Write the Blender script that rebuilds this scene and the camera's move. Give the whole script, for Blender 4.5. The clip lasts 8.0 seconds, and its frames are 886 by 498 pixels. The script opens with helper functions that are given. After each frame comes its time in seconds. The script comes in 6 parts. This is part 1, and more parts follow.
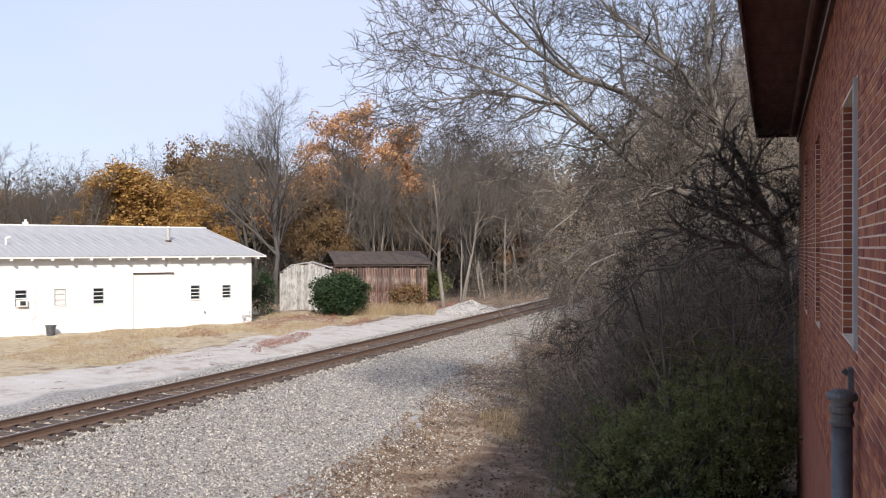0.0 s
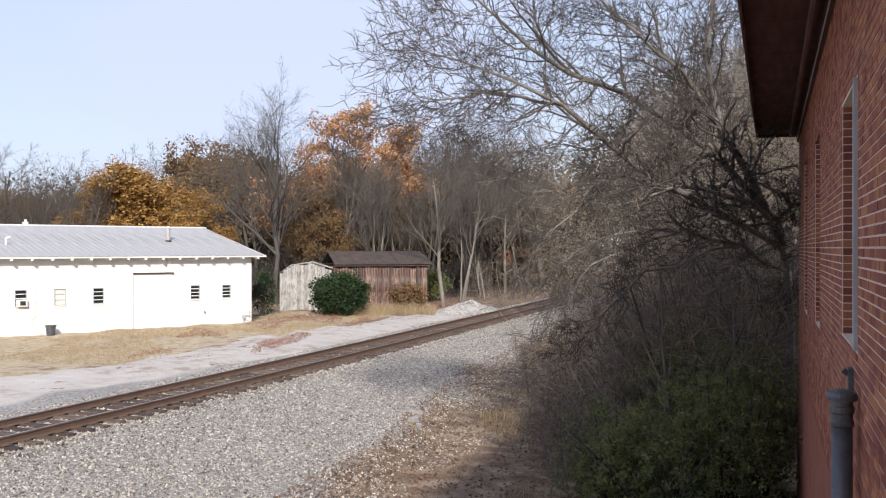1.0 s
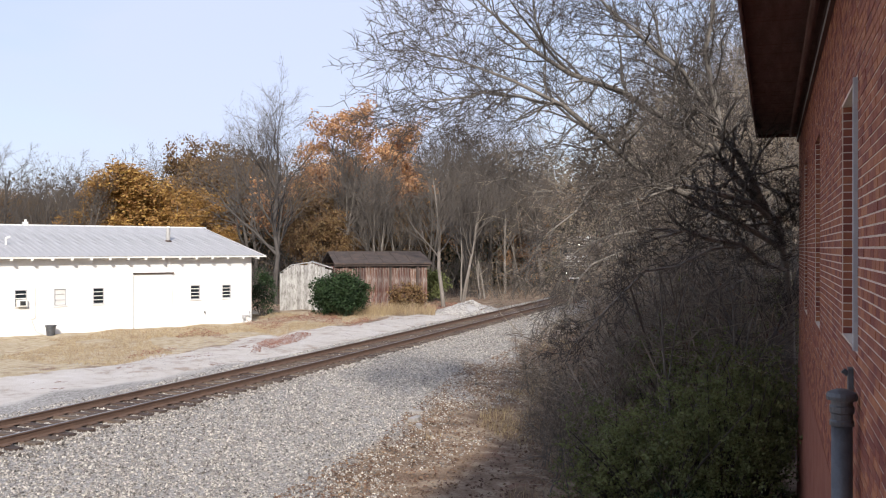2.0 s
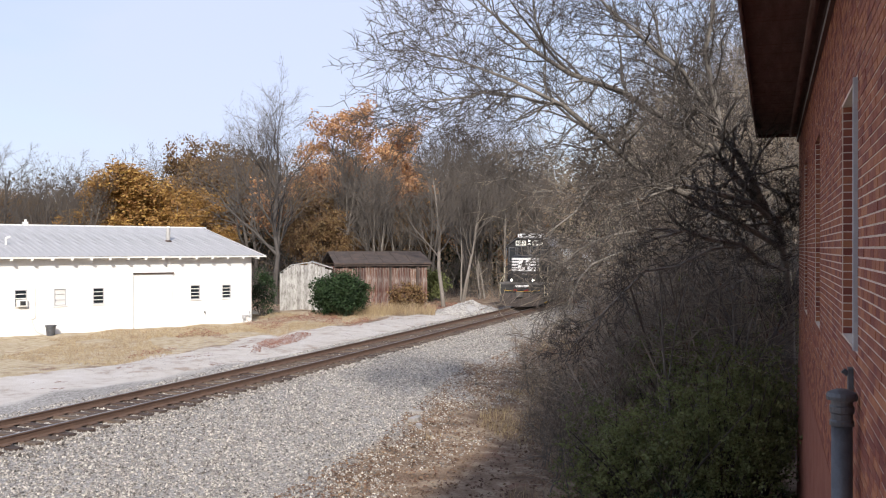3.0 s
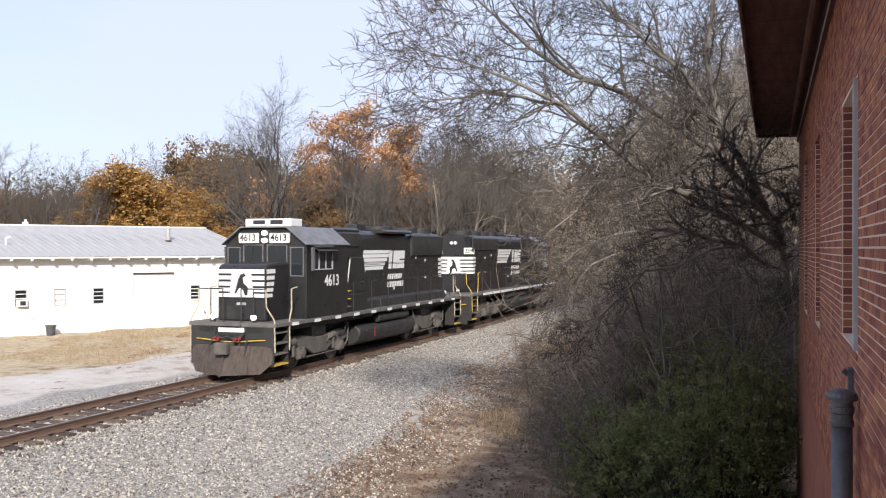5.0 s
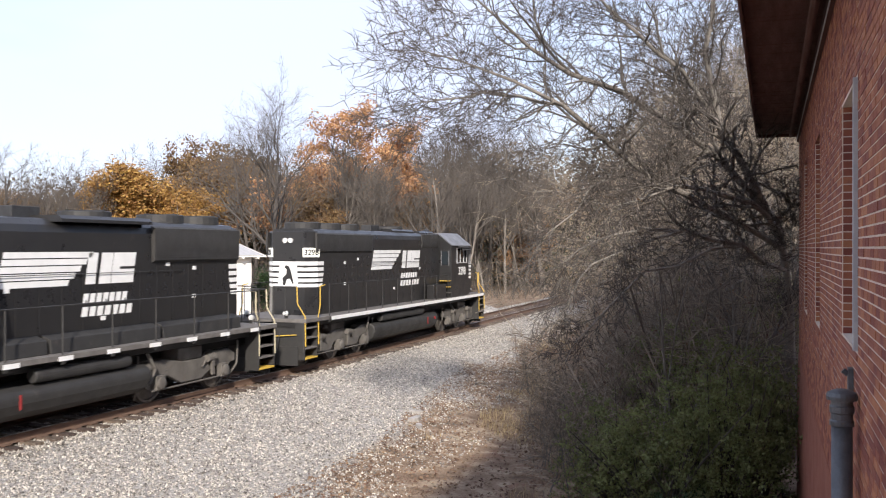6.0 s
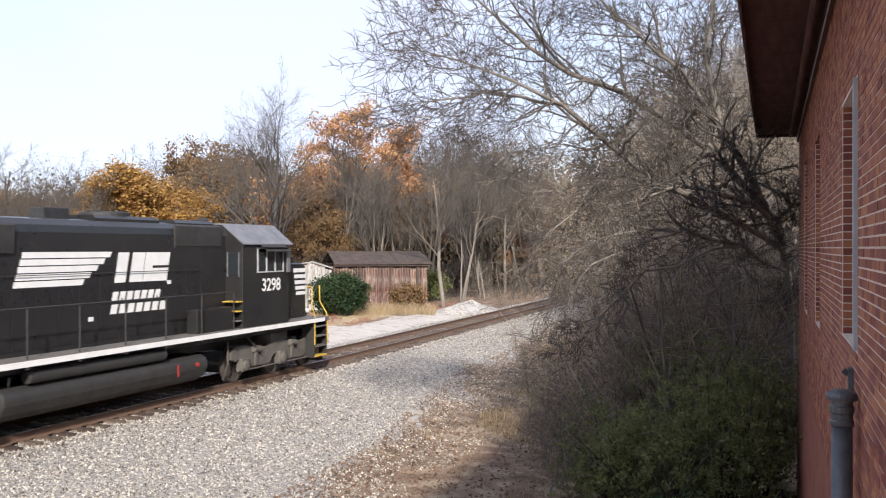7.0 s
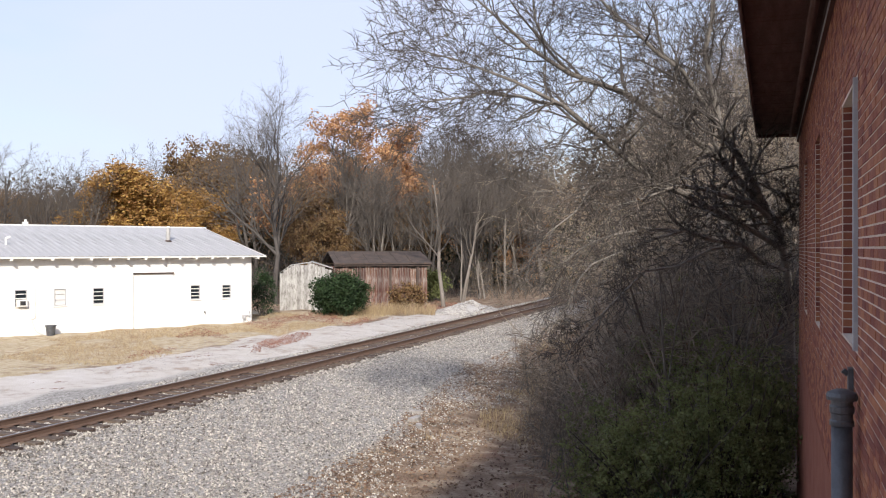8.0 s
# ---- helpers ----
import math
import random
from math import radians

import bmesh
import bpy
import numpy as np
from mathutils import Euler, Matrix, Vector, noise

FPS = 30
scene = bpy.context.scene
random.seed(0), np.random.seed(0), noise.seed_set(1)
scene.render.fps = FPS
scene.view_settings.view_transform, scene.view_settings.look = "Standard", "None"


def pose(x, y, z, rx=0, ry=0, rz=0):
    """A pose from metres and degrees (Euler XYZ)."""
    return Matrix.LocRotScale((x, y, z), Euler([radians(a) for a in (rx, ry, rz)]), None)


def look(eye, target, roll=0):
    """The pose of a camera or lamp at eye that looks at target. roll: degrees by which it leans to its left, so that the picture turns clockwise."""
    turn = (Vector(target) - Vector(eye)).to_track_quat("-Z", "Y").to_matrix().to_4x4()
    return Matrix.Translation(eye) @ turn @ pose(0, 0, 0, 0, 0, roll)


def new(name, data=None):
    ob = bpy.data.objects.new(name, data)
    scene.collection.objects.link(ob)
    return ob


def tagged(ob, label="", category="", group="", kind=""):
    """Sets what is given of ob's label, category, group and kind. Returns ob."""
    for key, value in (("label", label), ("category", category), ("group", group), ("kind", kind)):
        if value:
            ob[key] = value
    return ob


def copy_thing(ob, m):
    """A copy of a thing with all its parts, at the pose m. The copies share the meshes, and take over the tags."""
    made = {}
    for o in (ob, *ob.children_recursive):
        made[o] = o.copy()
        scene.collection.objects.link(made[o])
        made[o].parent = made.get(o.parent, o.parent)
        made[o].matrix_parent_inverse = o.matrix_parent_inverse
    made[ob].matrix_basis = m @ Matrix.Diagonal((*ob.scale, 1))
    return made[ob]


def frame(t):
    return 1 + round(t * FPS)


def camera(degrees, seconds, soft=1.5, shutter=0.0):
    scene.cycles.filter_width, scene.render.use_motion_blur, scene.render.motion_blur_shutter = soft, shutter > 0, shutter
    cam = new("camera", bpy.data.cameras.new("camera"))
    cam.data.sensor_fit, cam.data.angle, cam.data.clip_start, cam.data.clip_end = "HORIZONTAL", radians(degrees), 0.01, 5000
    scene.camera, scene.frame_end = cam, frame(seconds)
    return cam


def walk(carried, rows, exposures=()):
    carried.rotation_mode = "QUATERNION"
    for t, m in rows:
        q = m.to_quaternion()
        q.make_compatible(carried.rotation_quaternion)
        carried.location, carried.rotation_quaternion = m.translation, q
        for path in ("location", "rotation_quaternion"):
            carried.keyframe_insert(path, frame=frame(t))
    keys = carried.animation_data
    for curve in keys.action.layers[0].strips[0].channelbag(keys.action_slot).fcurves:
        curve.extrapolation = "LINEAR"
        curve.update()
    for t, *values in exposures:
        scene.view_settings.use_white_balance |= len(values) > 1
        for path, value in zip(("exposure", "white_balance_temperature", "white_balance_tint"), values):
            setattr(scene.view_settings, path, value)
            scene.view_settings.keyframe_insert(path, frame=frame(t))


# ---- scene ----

# ---- camera ----
# World: +Y runs along the track away from the camera, z = 0 is the top of the rails.
EYE = (0.0, 0.0, 3.88)
VIEW = 0.37                      # the view is turned this far to the left of the track
TARGET = (-100 * math.sin(VIEW), 100 * math.cos(VIEW), 3.88 - 0.124)
cam = camera(51.66, 8.0, soft=1.1, shutter=0.12)
walk(cam, [(0.0, look(EYE, TARGET)), (8.0, look(EYE, TARGET))],
     exposures=[(0.0, 0.1, 6500, 10), (4.5, 0.12, 6500, 10), (5.8, 0.48, 6600, 10), (7.5, 0.48, 6600, 10), (8.0, 0.18, 6550, 10)])

# ---- light ----
SUN_AZ = (0.10, -0.995)           # towards the sun, along the ground, before turning into the track's axes
SUN_EL = radians(28.5)
sx = SUN_AZ[0] * math.cos(VIEW) - SUN_AZ[1] * math.sin(VIEW)
sy = SUN_AZ[0] * math.sin(VIEW) + SUN_AZ[1] * math.cos(VIEW)
sun = new("sun", bpy.data.lights.new("sun", "SUN"))
sun.data.energy, sun.data.angle, sun.data.color = 4.8, radians(2.2), (1.0, 0.93, 0.84)
sun.matrix_world = look((0, 0, 50), (-sx * math.cos(SUN_EL), -sy * math.cos(SUN_EL), 50 - math.sin(SUN_EL)))

world = bpy.data.worlds.new("world")
scene.world = world
world.use_nodes = True
wn, wl = world.node_tree.nodes, world.node_tree.links
wn.clear()
w_out, w_bg = wn.new("ShaderNodeOutputWorld"), wn.new("ShaderNodeBackground")
w_sky = wn.new("ShaderNodeTexSky")
w_sky.sky_type, w_sky.sun_disc = "NISHITA", False
w_sky.sun_elevation, w_sky.sun_rotation = SUN_EL, math.atan2(sx, sy)
w_sky.air_density, w_sky.dust_density, w_sky.ozone_density = 1.0, 1.2, 1.0
w_tc, w_map = wn.new("ShaderNodeTexCoord"), wn.new("ShaderNodeMapping")
w_map.inputs["Scale"].default_value = (1.0, 1.0, 3.4)
w_map.inputs["Location"].default_value = (0.35, 0.1, 0.0)
w_n1 = wn.new("ShaderNodeTexNoise")
w_n1.inputs["Scale"].default_value, w_n1.inputs["Detail"].default_value, w_n1.inputs["Roughness"].default_value = 1.7, 4.0, 0.45
w_ramp = wn.new("ShaderNodeMapRange")
w_ramp.inputs["From Min"].default_value, w_ramp.inputs["From Max"].default_value = 0.32, 0.60
w_ramp.inputs["To Min"].default_value, w_ramp.inputs["To Max"].default_value = 0.25, 0.88
w_mix = wn.new("ShaderNodeMix")
w_mix.data_type = "RGBA"
w_mix.inputs["B"].default_value = (4.6, 5.05, 6.7, 1)
wl.new(w_tc.outputs["Generated"], w_map.inputs["Vector"])
wl.new(w_map.outputs["Vector"], w_n1.inputs["Vector"])
wl.new(w_n1.outputs["Fac"], w_ramp.inputs["Value"])
wl.new(w_ramp.outputs["Result"], w_mix.inputs["Factor"])
wl.new(w_sky.outputs["Color"], w_mix.inputs["A"])
wl.new(w_mix.outputs["Result"], w_bg.inputs["Color"])
w_bg.inputs["Strength"].default_value = 0.15
wl.new(w_bg.outputs["Background"], w_out.inputs["Surface"])


# ---- materials ----
def surf(name, c1, c2, scale=3.0, rough=0.7, metal=0.0, bump=0.15, fine=40.0, c3=None, stain=0.5, per="", lo=0.62, hi=1.35, stretch=(1, 1, 1), spec=0.5, clear=False, local=True):
    """A worn surface: c1 and c2 mixed by coarse noise, c3 in stains, grain in the relief; per: 'object' or 'island' shifts the tone piece by piece."""
    m = bpy.data.materials.new(name)
    m.use_nodes = True
    n, l = m.node_tree.nodes, m.node_tree.links
    b = n["Principled BSDF"]
    b.inputs["Metallic"].default_value = metal
    b.inputs["Specular IOR Level"].default_value = spec
    tc, mp = n.new("ShaderNodeTexCoord"), n.new("ShaderNodeMapping")
    mp.inputs["Scale"].default_value = stretch
    l.new(tc.outputs["Object" if local else "Generated"], mp.inputs["Vector"])

    def nz(sc, det=5.0, ro=0.6):
        t = n.new("ShaderNodeTexNoise")
        t.inputs["Scale"].default_value, t.inputs["Detail"].default_value, t.inputs["Roughness"].default_value = sc, det, ro
        l.new(mp.outputs["Vector"], t.inputs["Vector"])
        return t.outputs["Fac"]

    def rng(v, a, z, lo=0.0, hi=1.0):
        r = n.new("ShaderNodeMapRange")
        for k, x in (("From Min", a), ("From Max", z), ("To Min", lo), ("To Max", hi)):
            r.inputs[k].default_value = x
        l.new(v, r.inputs["Value"])
        return r.outputs["Result"]

    def mix(f, a, c):
        x = n.new("ShaderNodeMix")
        x.data_type = "RGBA"
        l.new(f, x.inputs["Factor"])
        for k, v in (("A", a), ("B", c)):
            if isinstance(v, tuple):
                x.inputs[k].default_value = (*v, 1)
            else:
                l.new(v, x.inputs[k])
        return x.outputs["Result"]

    coarse, grain = nz(scale), nz(fine, 3.0)
    col = mix(rng(coarse, 0.33, 0.67), c1, c2)
    if c3:
        col = mix(rng(nz(scale * 2.7, 8.0, 0.7), 0.66 - 0.3 * stain, 0.78 - 0.2 * stain), col, c3)
    col = mix(rng(grain, 0.3, 0.7, 0.0, 0.35), col, c2)
    if per:
        if per == "object":
            src = n.new("ShaderNodeObjectInfo").outputs["Random"]
        else:
            src = n.new("ShaderNodeNewGeometry").outputs["Random Per Island"]
        hsv = n.new("ShaderNodeHueSaturation")
        l.new(rng(src, 0, 1, lo, hi), hsv.inputs["Value"])
        l.new(rng(src, 0, 1, 0.485, 0.512), hsv.inputs["Hue"])
        l.new(col, hsv.inputs["Color"])
        col = hsv.outputs["Color"]
    l.new(col, b.inputs["Base Color"])
    l.new(rng(coarse, 0.3, 0.7, max(rough - 0.1, 0.02), min(rough + 0.1, 1)), b.inputs["Roughness"])
    if bump:
        bp = n.new("ShaderNodeBump")
        bp.inputs["Strength"].default_value, bp.inputs["Distance"].default_value = bump, 0.02
        l.new(grain, bp.inputs["Height"])
        l.new(bp.outputs["Normal"], b.inputs["Normal"])
    return m


def glow(name, colour, strength):
    m = bpy.data.materials.new(name)
    m.use_nodes = True
    b = m.node_tree.nodes["Principled BSDF"]
    b.inputs["Base Color"].default_value = (*colour, 1)
    b.inputs["Emission Color"].default_value = (*colour, 1)
    b.inputs["Emission Strength"].default_value = strength
    return m


def pane_glass(name, tint=(0.02, 0.025, 0.03)):
    m = bpy.data.materials.new(name)
    m.use_nodes = True
    b = m.node_tree.nodes["Principled BSDF"]
    b.inputs["Base Color"].default_value = (*tint, 1)
    b.inputs["Roughness"].default_value = 0.06
    b.inputs["Specular IOR Level"].default_value = 0.6
    return m


def leafy(name, c1, c2, trans=0.25):
    m = surf(name, c1, c2, 0.6, 0.65, 0, 0, 6.0, per="island", spec=0.25)
    n, l = m.node_tree.nodes, m.node_tree.links
    t, ad, out = n.new("ShaderNodeBsdfTranslucent"), n.new("ShaderNodeMixShader"), n["Material Output"]
    src = n["Principled BSDF"].inputs["Base Color"].links[0].from_socket
    l.new(src, t.inputs["Color"])
    ad.inputs["Fac"].default_value = trans
    l.new(n["Principled BSDF"].outputs["BSDF"], ad.inputs[1])
    l.new(t.outputs["BSDF"], ad.inputs[2])
    l.new(ad.outputs["Shader"], out.inputs["Surface"])
    return m


MAT = {}
MAT["rail_side"] = surf("rail_rust", (0.105, 0.064, 0.047), (0.15, 0.092, 0.066), 4, 0.85, 0, 0.3, 90)
MAT["rail_top"] = surf("rail_worn_steel", (0.34, 0.31, 0.29), (0.22, 0.18, 0.16), 3, 0.38, 0.8, 0.05, 60)
MAT["tie"] = surf("tie_wood", (0.15, 0.105, 0.08), (0.075, 0.055, 0.044), 2, 0.9, 0, 0.6, 60, (0.2, 0.17, 0.15), 0.3, per="object", stretch=(1, 6, 3))
MAT["stone"] = surf("ballast_stone", (0.47, 0.435, 0.39), (0.23, 0.207, 0.182), 9, 0.9, 0, 0.3, 60, (0.2, 0.14, 0.1), 0.25, per="island", lo=0.25, hi=1.85)
MAT["pale_stone"] = surf("pale_limestone", (0.50, 0.48, 0.46), (0.33, 0.31, 0.29), 9, 0.9, 0, 0.3, 60, per="island")
MAT["white_wall"] = surf("white_painted_block", (0.80, 0.80, 0.79), (0.74, 0.73, 0.71), 1.2, 0.75, 0, 0.25, 25, (0.60, 0.56, 0.50), 0.12)
MAT["metal_roof"] = surf("galvanised_roof", (0.47, 0.46, 0.46), (0.36, 0.355, 0.355), 1.1, 0.6, 0.1, 0.08, 30, (0.22, 0.20, 0.19), 0.36, stretch=(2.5, 0.35, 1))
MAT["white_trim"] = surf("white_trim", (0.78, 0.77, 0.74), (0.66, 0.64, 0.6), 3, 0.6, 0, 0.1, 40)
MAT["glass"] = pane_glass("window_glass")
MAT["shade_white"] = surf("window_blind", (0.68, 0.67, 0.64), (0.58, 0.57, 0.55), 4, 0.7, 0, 0.1, 30)
MAT["dark_metal"] = surf("dark_metal", (0.05, 0.05, 0.052), (0.03, 0.03, 0.032), 5, 0.6, 0.3, 0.2, 60)
MAT["rust"] = surf("rusty_sheet", (0.20, 0.085, 0.055), (0.10, 0.055, 0.042), 0.9, 0.85, 0.1, 0.3, 30, (0.33, 0.29, 0.265), 0.75, per="object", stretch=(2, 2, 0.5))
MAT["old_white"] = surf("weathered_whitewash", (0.50, 0.49, 0.47), (0.30, 0.29, 0.275), 1.3, 0.9, 0, 0.3, 25, (0.13, 0.115, 0.10), 0.66, per="object", lo=0.85, hi=1.1, stretch=(2, 2, 0.6))
MAT["old_roof"] = surf("old_brown_roof", (0.09, 0.065, 0.055), (0.05, 0.04, 0.036), 1.2, 0.9, 0, 0.3, 20, (0.16, 0.10, 0.07), 0.4)
MAT["bark"] = surf("grey_bark", (0.19, 0.168, 0.148), (0.10, 0.088, 0.078), 5, 0.95, 0, 0.6, 50, (0.28, 0.26, 0.235), 0.3, stretch=(1, 1, 0.3))
MAT["dark_bark"] = surf("dark_grey_bark", (0.105, 0.092, 0.083), (0.062, 0.054, 0.049), 5, 0.95, 0, 0.6, 50, (0.17, 0.155, 0.14), 0.25, stretch=(1, 1, 0.3))
MAT["limb_bark"] = surf("smooth_pale_grey_bark", (0.30, 0.27, 0.238), (0.17, 0.152, 0.135), 4, 0.95, 0, 0.5, 50, (0.40, 0.375, 0.34), 0.3, stretch=(1, 1, 0.3))
MAT["pale_bark"] = surf("pale_bark", (0.25, 0.222, 0.195), (0.16, 0.14, 0.122), 2.5, 0.95, 0, 0.5, 50, (0.36, 0.34, 0.31), 0.3, stretch=(1, 1, 0.3))
MAT["twig"] = surf("twig_bark", (0.09, 0.075, 0.065), (0.056, 0.047, 0.041), 3, 0.95, 0, 0, 30)
MAT["thicket"] = surf("thicket_twigs", (0.35, 0.285, 0.22), (0.195, 0.158, 0.125), 0.7, 0.95, 0, 0, 20, per="island", lo=0.4, hi=1.45)
MAT["twig_far"] = surf("far_twigs", (0.135, 0.115, 0.099), (0.085, 0.073, 0.063), 0.5, 0.95, 0, 0, 20)
MAT["oak_gold"] = leafy("gold_oak_leaf", (0.46, 0.265, 0.085), (0.33, 0.20, 0.07))
MAT["oak_orange"] = leafy("orange_leaf", (0.54, 0.31, 0.165), (0.42, 0.23, 0.115))
MAT["oak_brown"] = leafy("brown_leaf", (0.24, 0.14, 0.065), (0.17, 0.115, 0.06))
MAT["evergreen"] = leafy("evergreen_leaf", (0.035, 0.062, 0.022), (0.022, 0.042, 0.018), 0.15)
MAT["privet"] = leafy("privet_leaf", (0.25, 0.27, 0.11), (0.16, 0.18, 0.08), 0.45)
MAT["wood_far"] = leafy("far_wood_mix", (0.23, 0.175, 0.125), (0.15, 0.125, 0.09))
MAT["wood_mid"] = leafy("mid_wood_foliage", (0.29, 0.205, 0.125), (0.18, 0.135, 0.085))
MAT["pine_far"] = leafy("far_pine", (0.075, 0.09, 0.052), (0.05, 0.062, 0.04))
MAT["straw"] = leafy("dry_grass", (0.46, 0.36, 0.22), (0.34, 0.25, 0.15), 0.2)
MAT["drift"] = leafy("reddish_dead_leaf", (0.37, 0.19, 0.135), (0.27, 0.135, 0.10), 0.2)
MAT["litter"] = leafy("dead_leaf", (0.26, 0.165, 0.11), (0.16, 0.105, 0.075), 0.2)
MAT["brick"] = surf("red_brick", (0.35, 0.125, 0.068), (0.26, 0.085, 0.05), 3, 0.85, 0, 0.4, 70, (0.20, 0.07, 0.055), 0.2, per="object")
MAT["brick_rest"] = surf("red_brick_far", (0.35, 0.125, 0.068), (0.26, 0.085, 0.05), 3, 0.85, 0, 0.4, 70, (0.20, 0.07, 0.055), 0.2, per="island")
MAT["mortar"] = surf("mortar", (0.74, 0.62, 0.52), (0.62, 0.50, 0.41), 6, 0.95, 0, 0.3, 80)
MAT["red_render"] = surf("red_painted_render", (0.30, 0.10, 0.058), (0.24, 0.078, 0.048), 2, 0.8, 0, 0.3, 50, (0.2, 0.08, 0.06), 0.3)
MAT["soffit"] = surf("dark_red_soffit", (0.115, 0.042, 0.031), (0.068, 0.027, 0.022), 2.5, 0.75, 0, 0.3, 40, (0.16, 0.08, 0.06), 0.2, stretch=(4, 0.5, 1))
MAT["pipe_paint"] = surf("grey_iron_pipe", (0.13, 0.135, 0.145), (0.08, 0.082, 0.09), 6, 0.5, 0.4, 0.2, 60, (0.2, 0.12, 0.09), 0.2)
MAT["frame_paint"] = surf("grey_window_paint", (0.46, 0.46, 0.47), (0.34, 0.34, 0.35), 5, 0.6, 0, 0.2, 50)
MAT["black"] = surf("black_locomotive_paint", (0.017, 0.017, 0.019), (0.024, 0.023, 0.023), 1.3, 0.34, 0, 0.05, 40, (0.05, 0.044, 0.04), 0.22)
MAT["grille"] = surf("dusty_black_grille", (0.05, 0.048, 0.046), (0.036, 0.034, 0.033), 2, 0.7, 0.2, 0.6, 120)
MAT["running"] = surf("dusty_running_gear", (0.15, 0.138, 0.125), (0.08, 0.073, 0.067), 2, 0.85, 0.1, 0.4, 50, (0.12, 0.095, 0.075), 0.35)
MAT["tank_black"] = surf("dusty_fuel_tank", (0.034, 0.033, 0.032), (0.024, 0.023, 0.023), 1.5, 0.6, 0.0, 0.15, 40, (0.06, 0.053, 0.048), 0.3)
MAT["plow"] = surf("worn_plow", (0.095, 0.075, 0.064), (0.055, 0.045, 0.04), 3, 0.8, 0.2, 0.3, 50, (0.2, 0.13, 0.09), 0.35, stretch=(3, 3, 0.6))
MAT["white_paint"] = surf("white_lettering", (0.80, 0.80, 0.79), (0.70, 0.70, 0.69), 3, 0.5, 0, 0.02, 40)
MAT["cream"] = surf("cream_handrail", (0.58, 0.52, 0.36), (0.45, 0.4, 0.28), 6, 0.6, 0, 0.1, 40)
MAT["yellow"] = surf("yellow_handrail", (0.62, 0.40, 0.05), (0.5, 0.33, 0.06), 6, 0.6, 0, 0.1, 40)
MAT["cab_roof"] = surf("grey_cab_roof", (0.22, 0.22, 0.23), (0.15, 0.15, 0.16), 3, 0.5, 0.2, 0.1, 40)
MAT["deck"] = surf("walkway_deck", (0.16, 0.15, 0.14), (0.11, 0.10, 0.095), 3, 0.8, 0.1, 0.3, 60)
MAT["steel"] = surf("wheel_steel", (0.16, 0.14, 0.13), (0.1, 0.088, 0.08), 5, 0.5, 0.6, 0.2, 60)
MAT["red_rag"] = surf("red_cloth", (0.35, 0.03, 0.03), (0.24, 0.02, 0.02), 8, 0.8, 0, 0.2, 40)
MAT["lamp_on"] = glow("lit_headlight", (1.0, 0.97, 0.9), 2.2)
MAT["lamp_dim"] = glow("number_board_light", (0.85, 0.84, 0.76), 0.12)
MAT["lamp_off"] = surf("headlight_glass", (0.7, 0.7, 0.68), (0.6, 0.6, 0.58), 5, 0.15, 0, 0, 40)


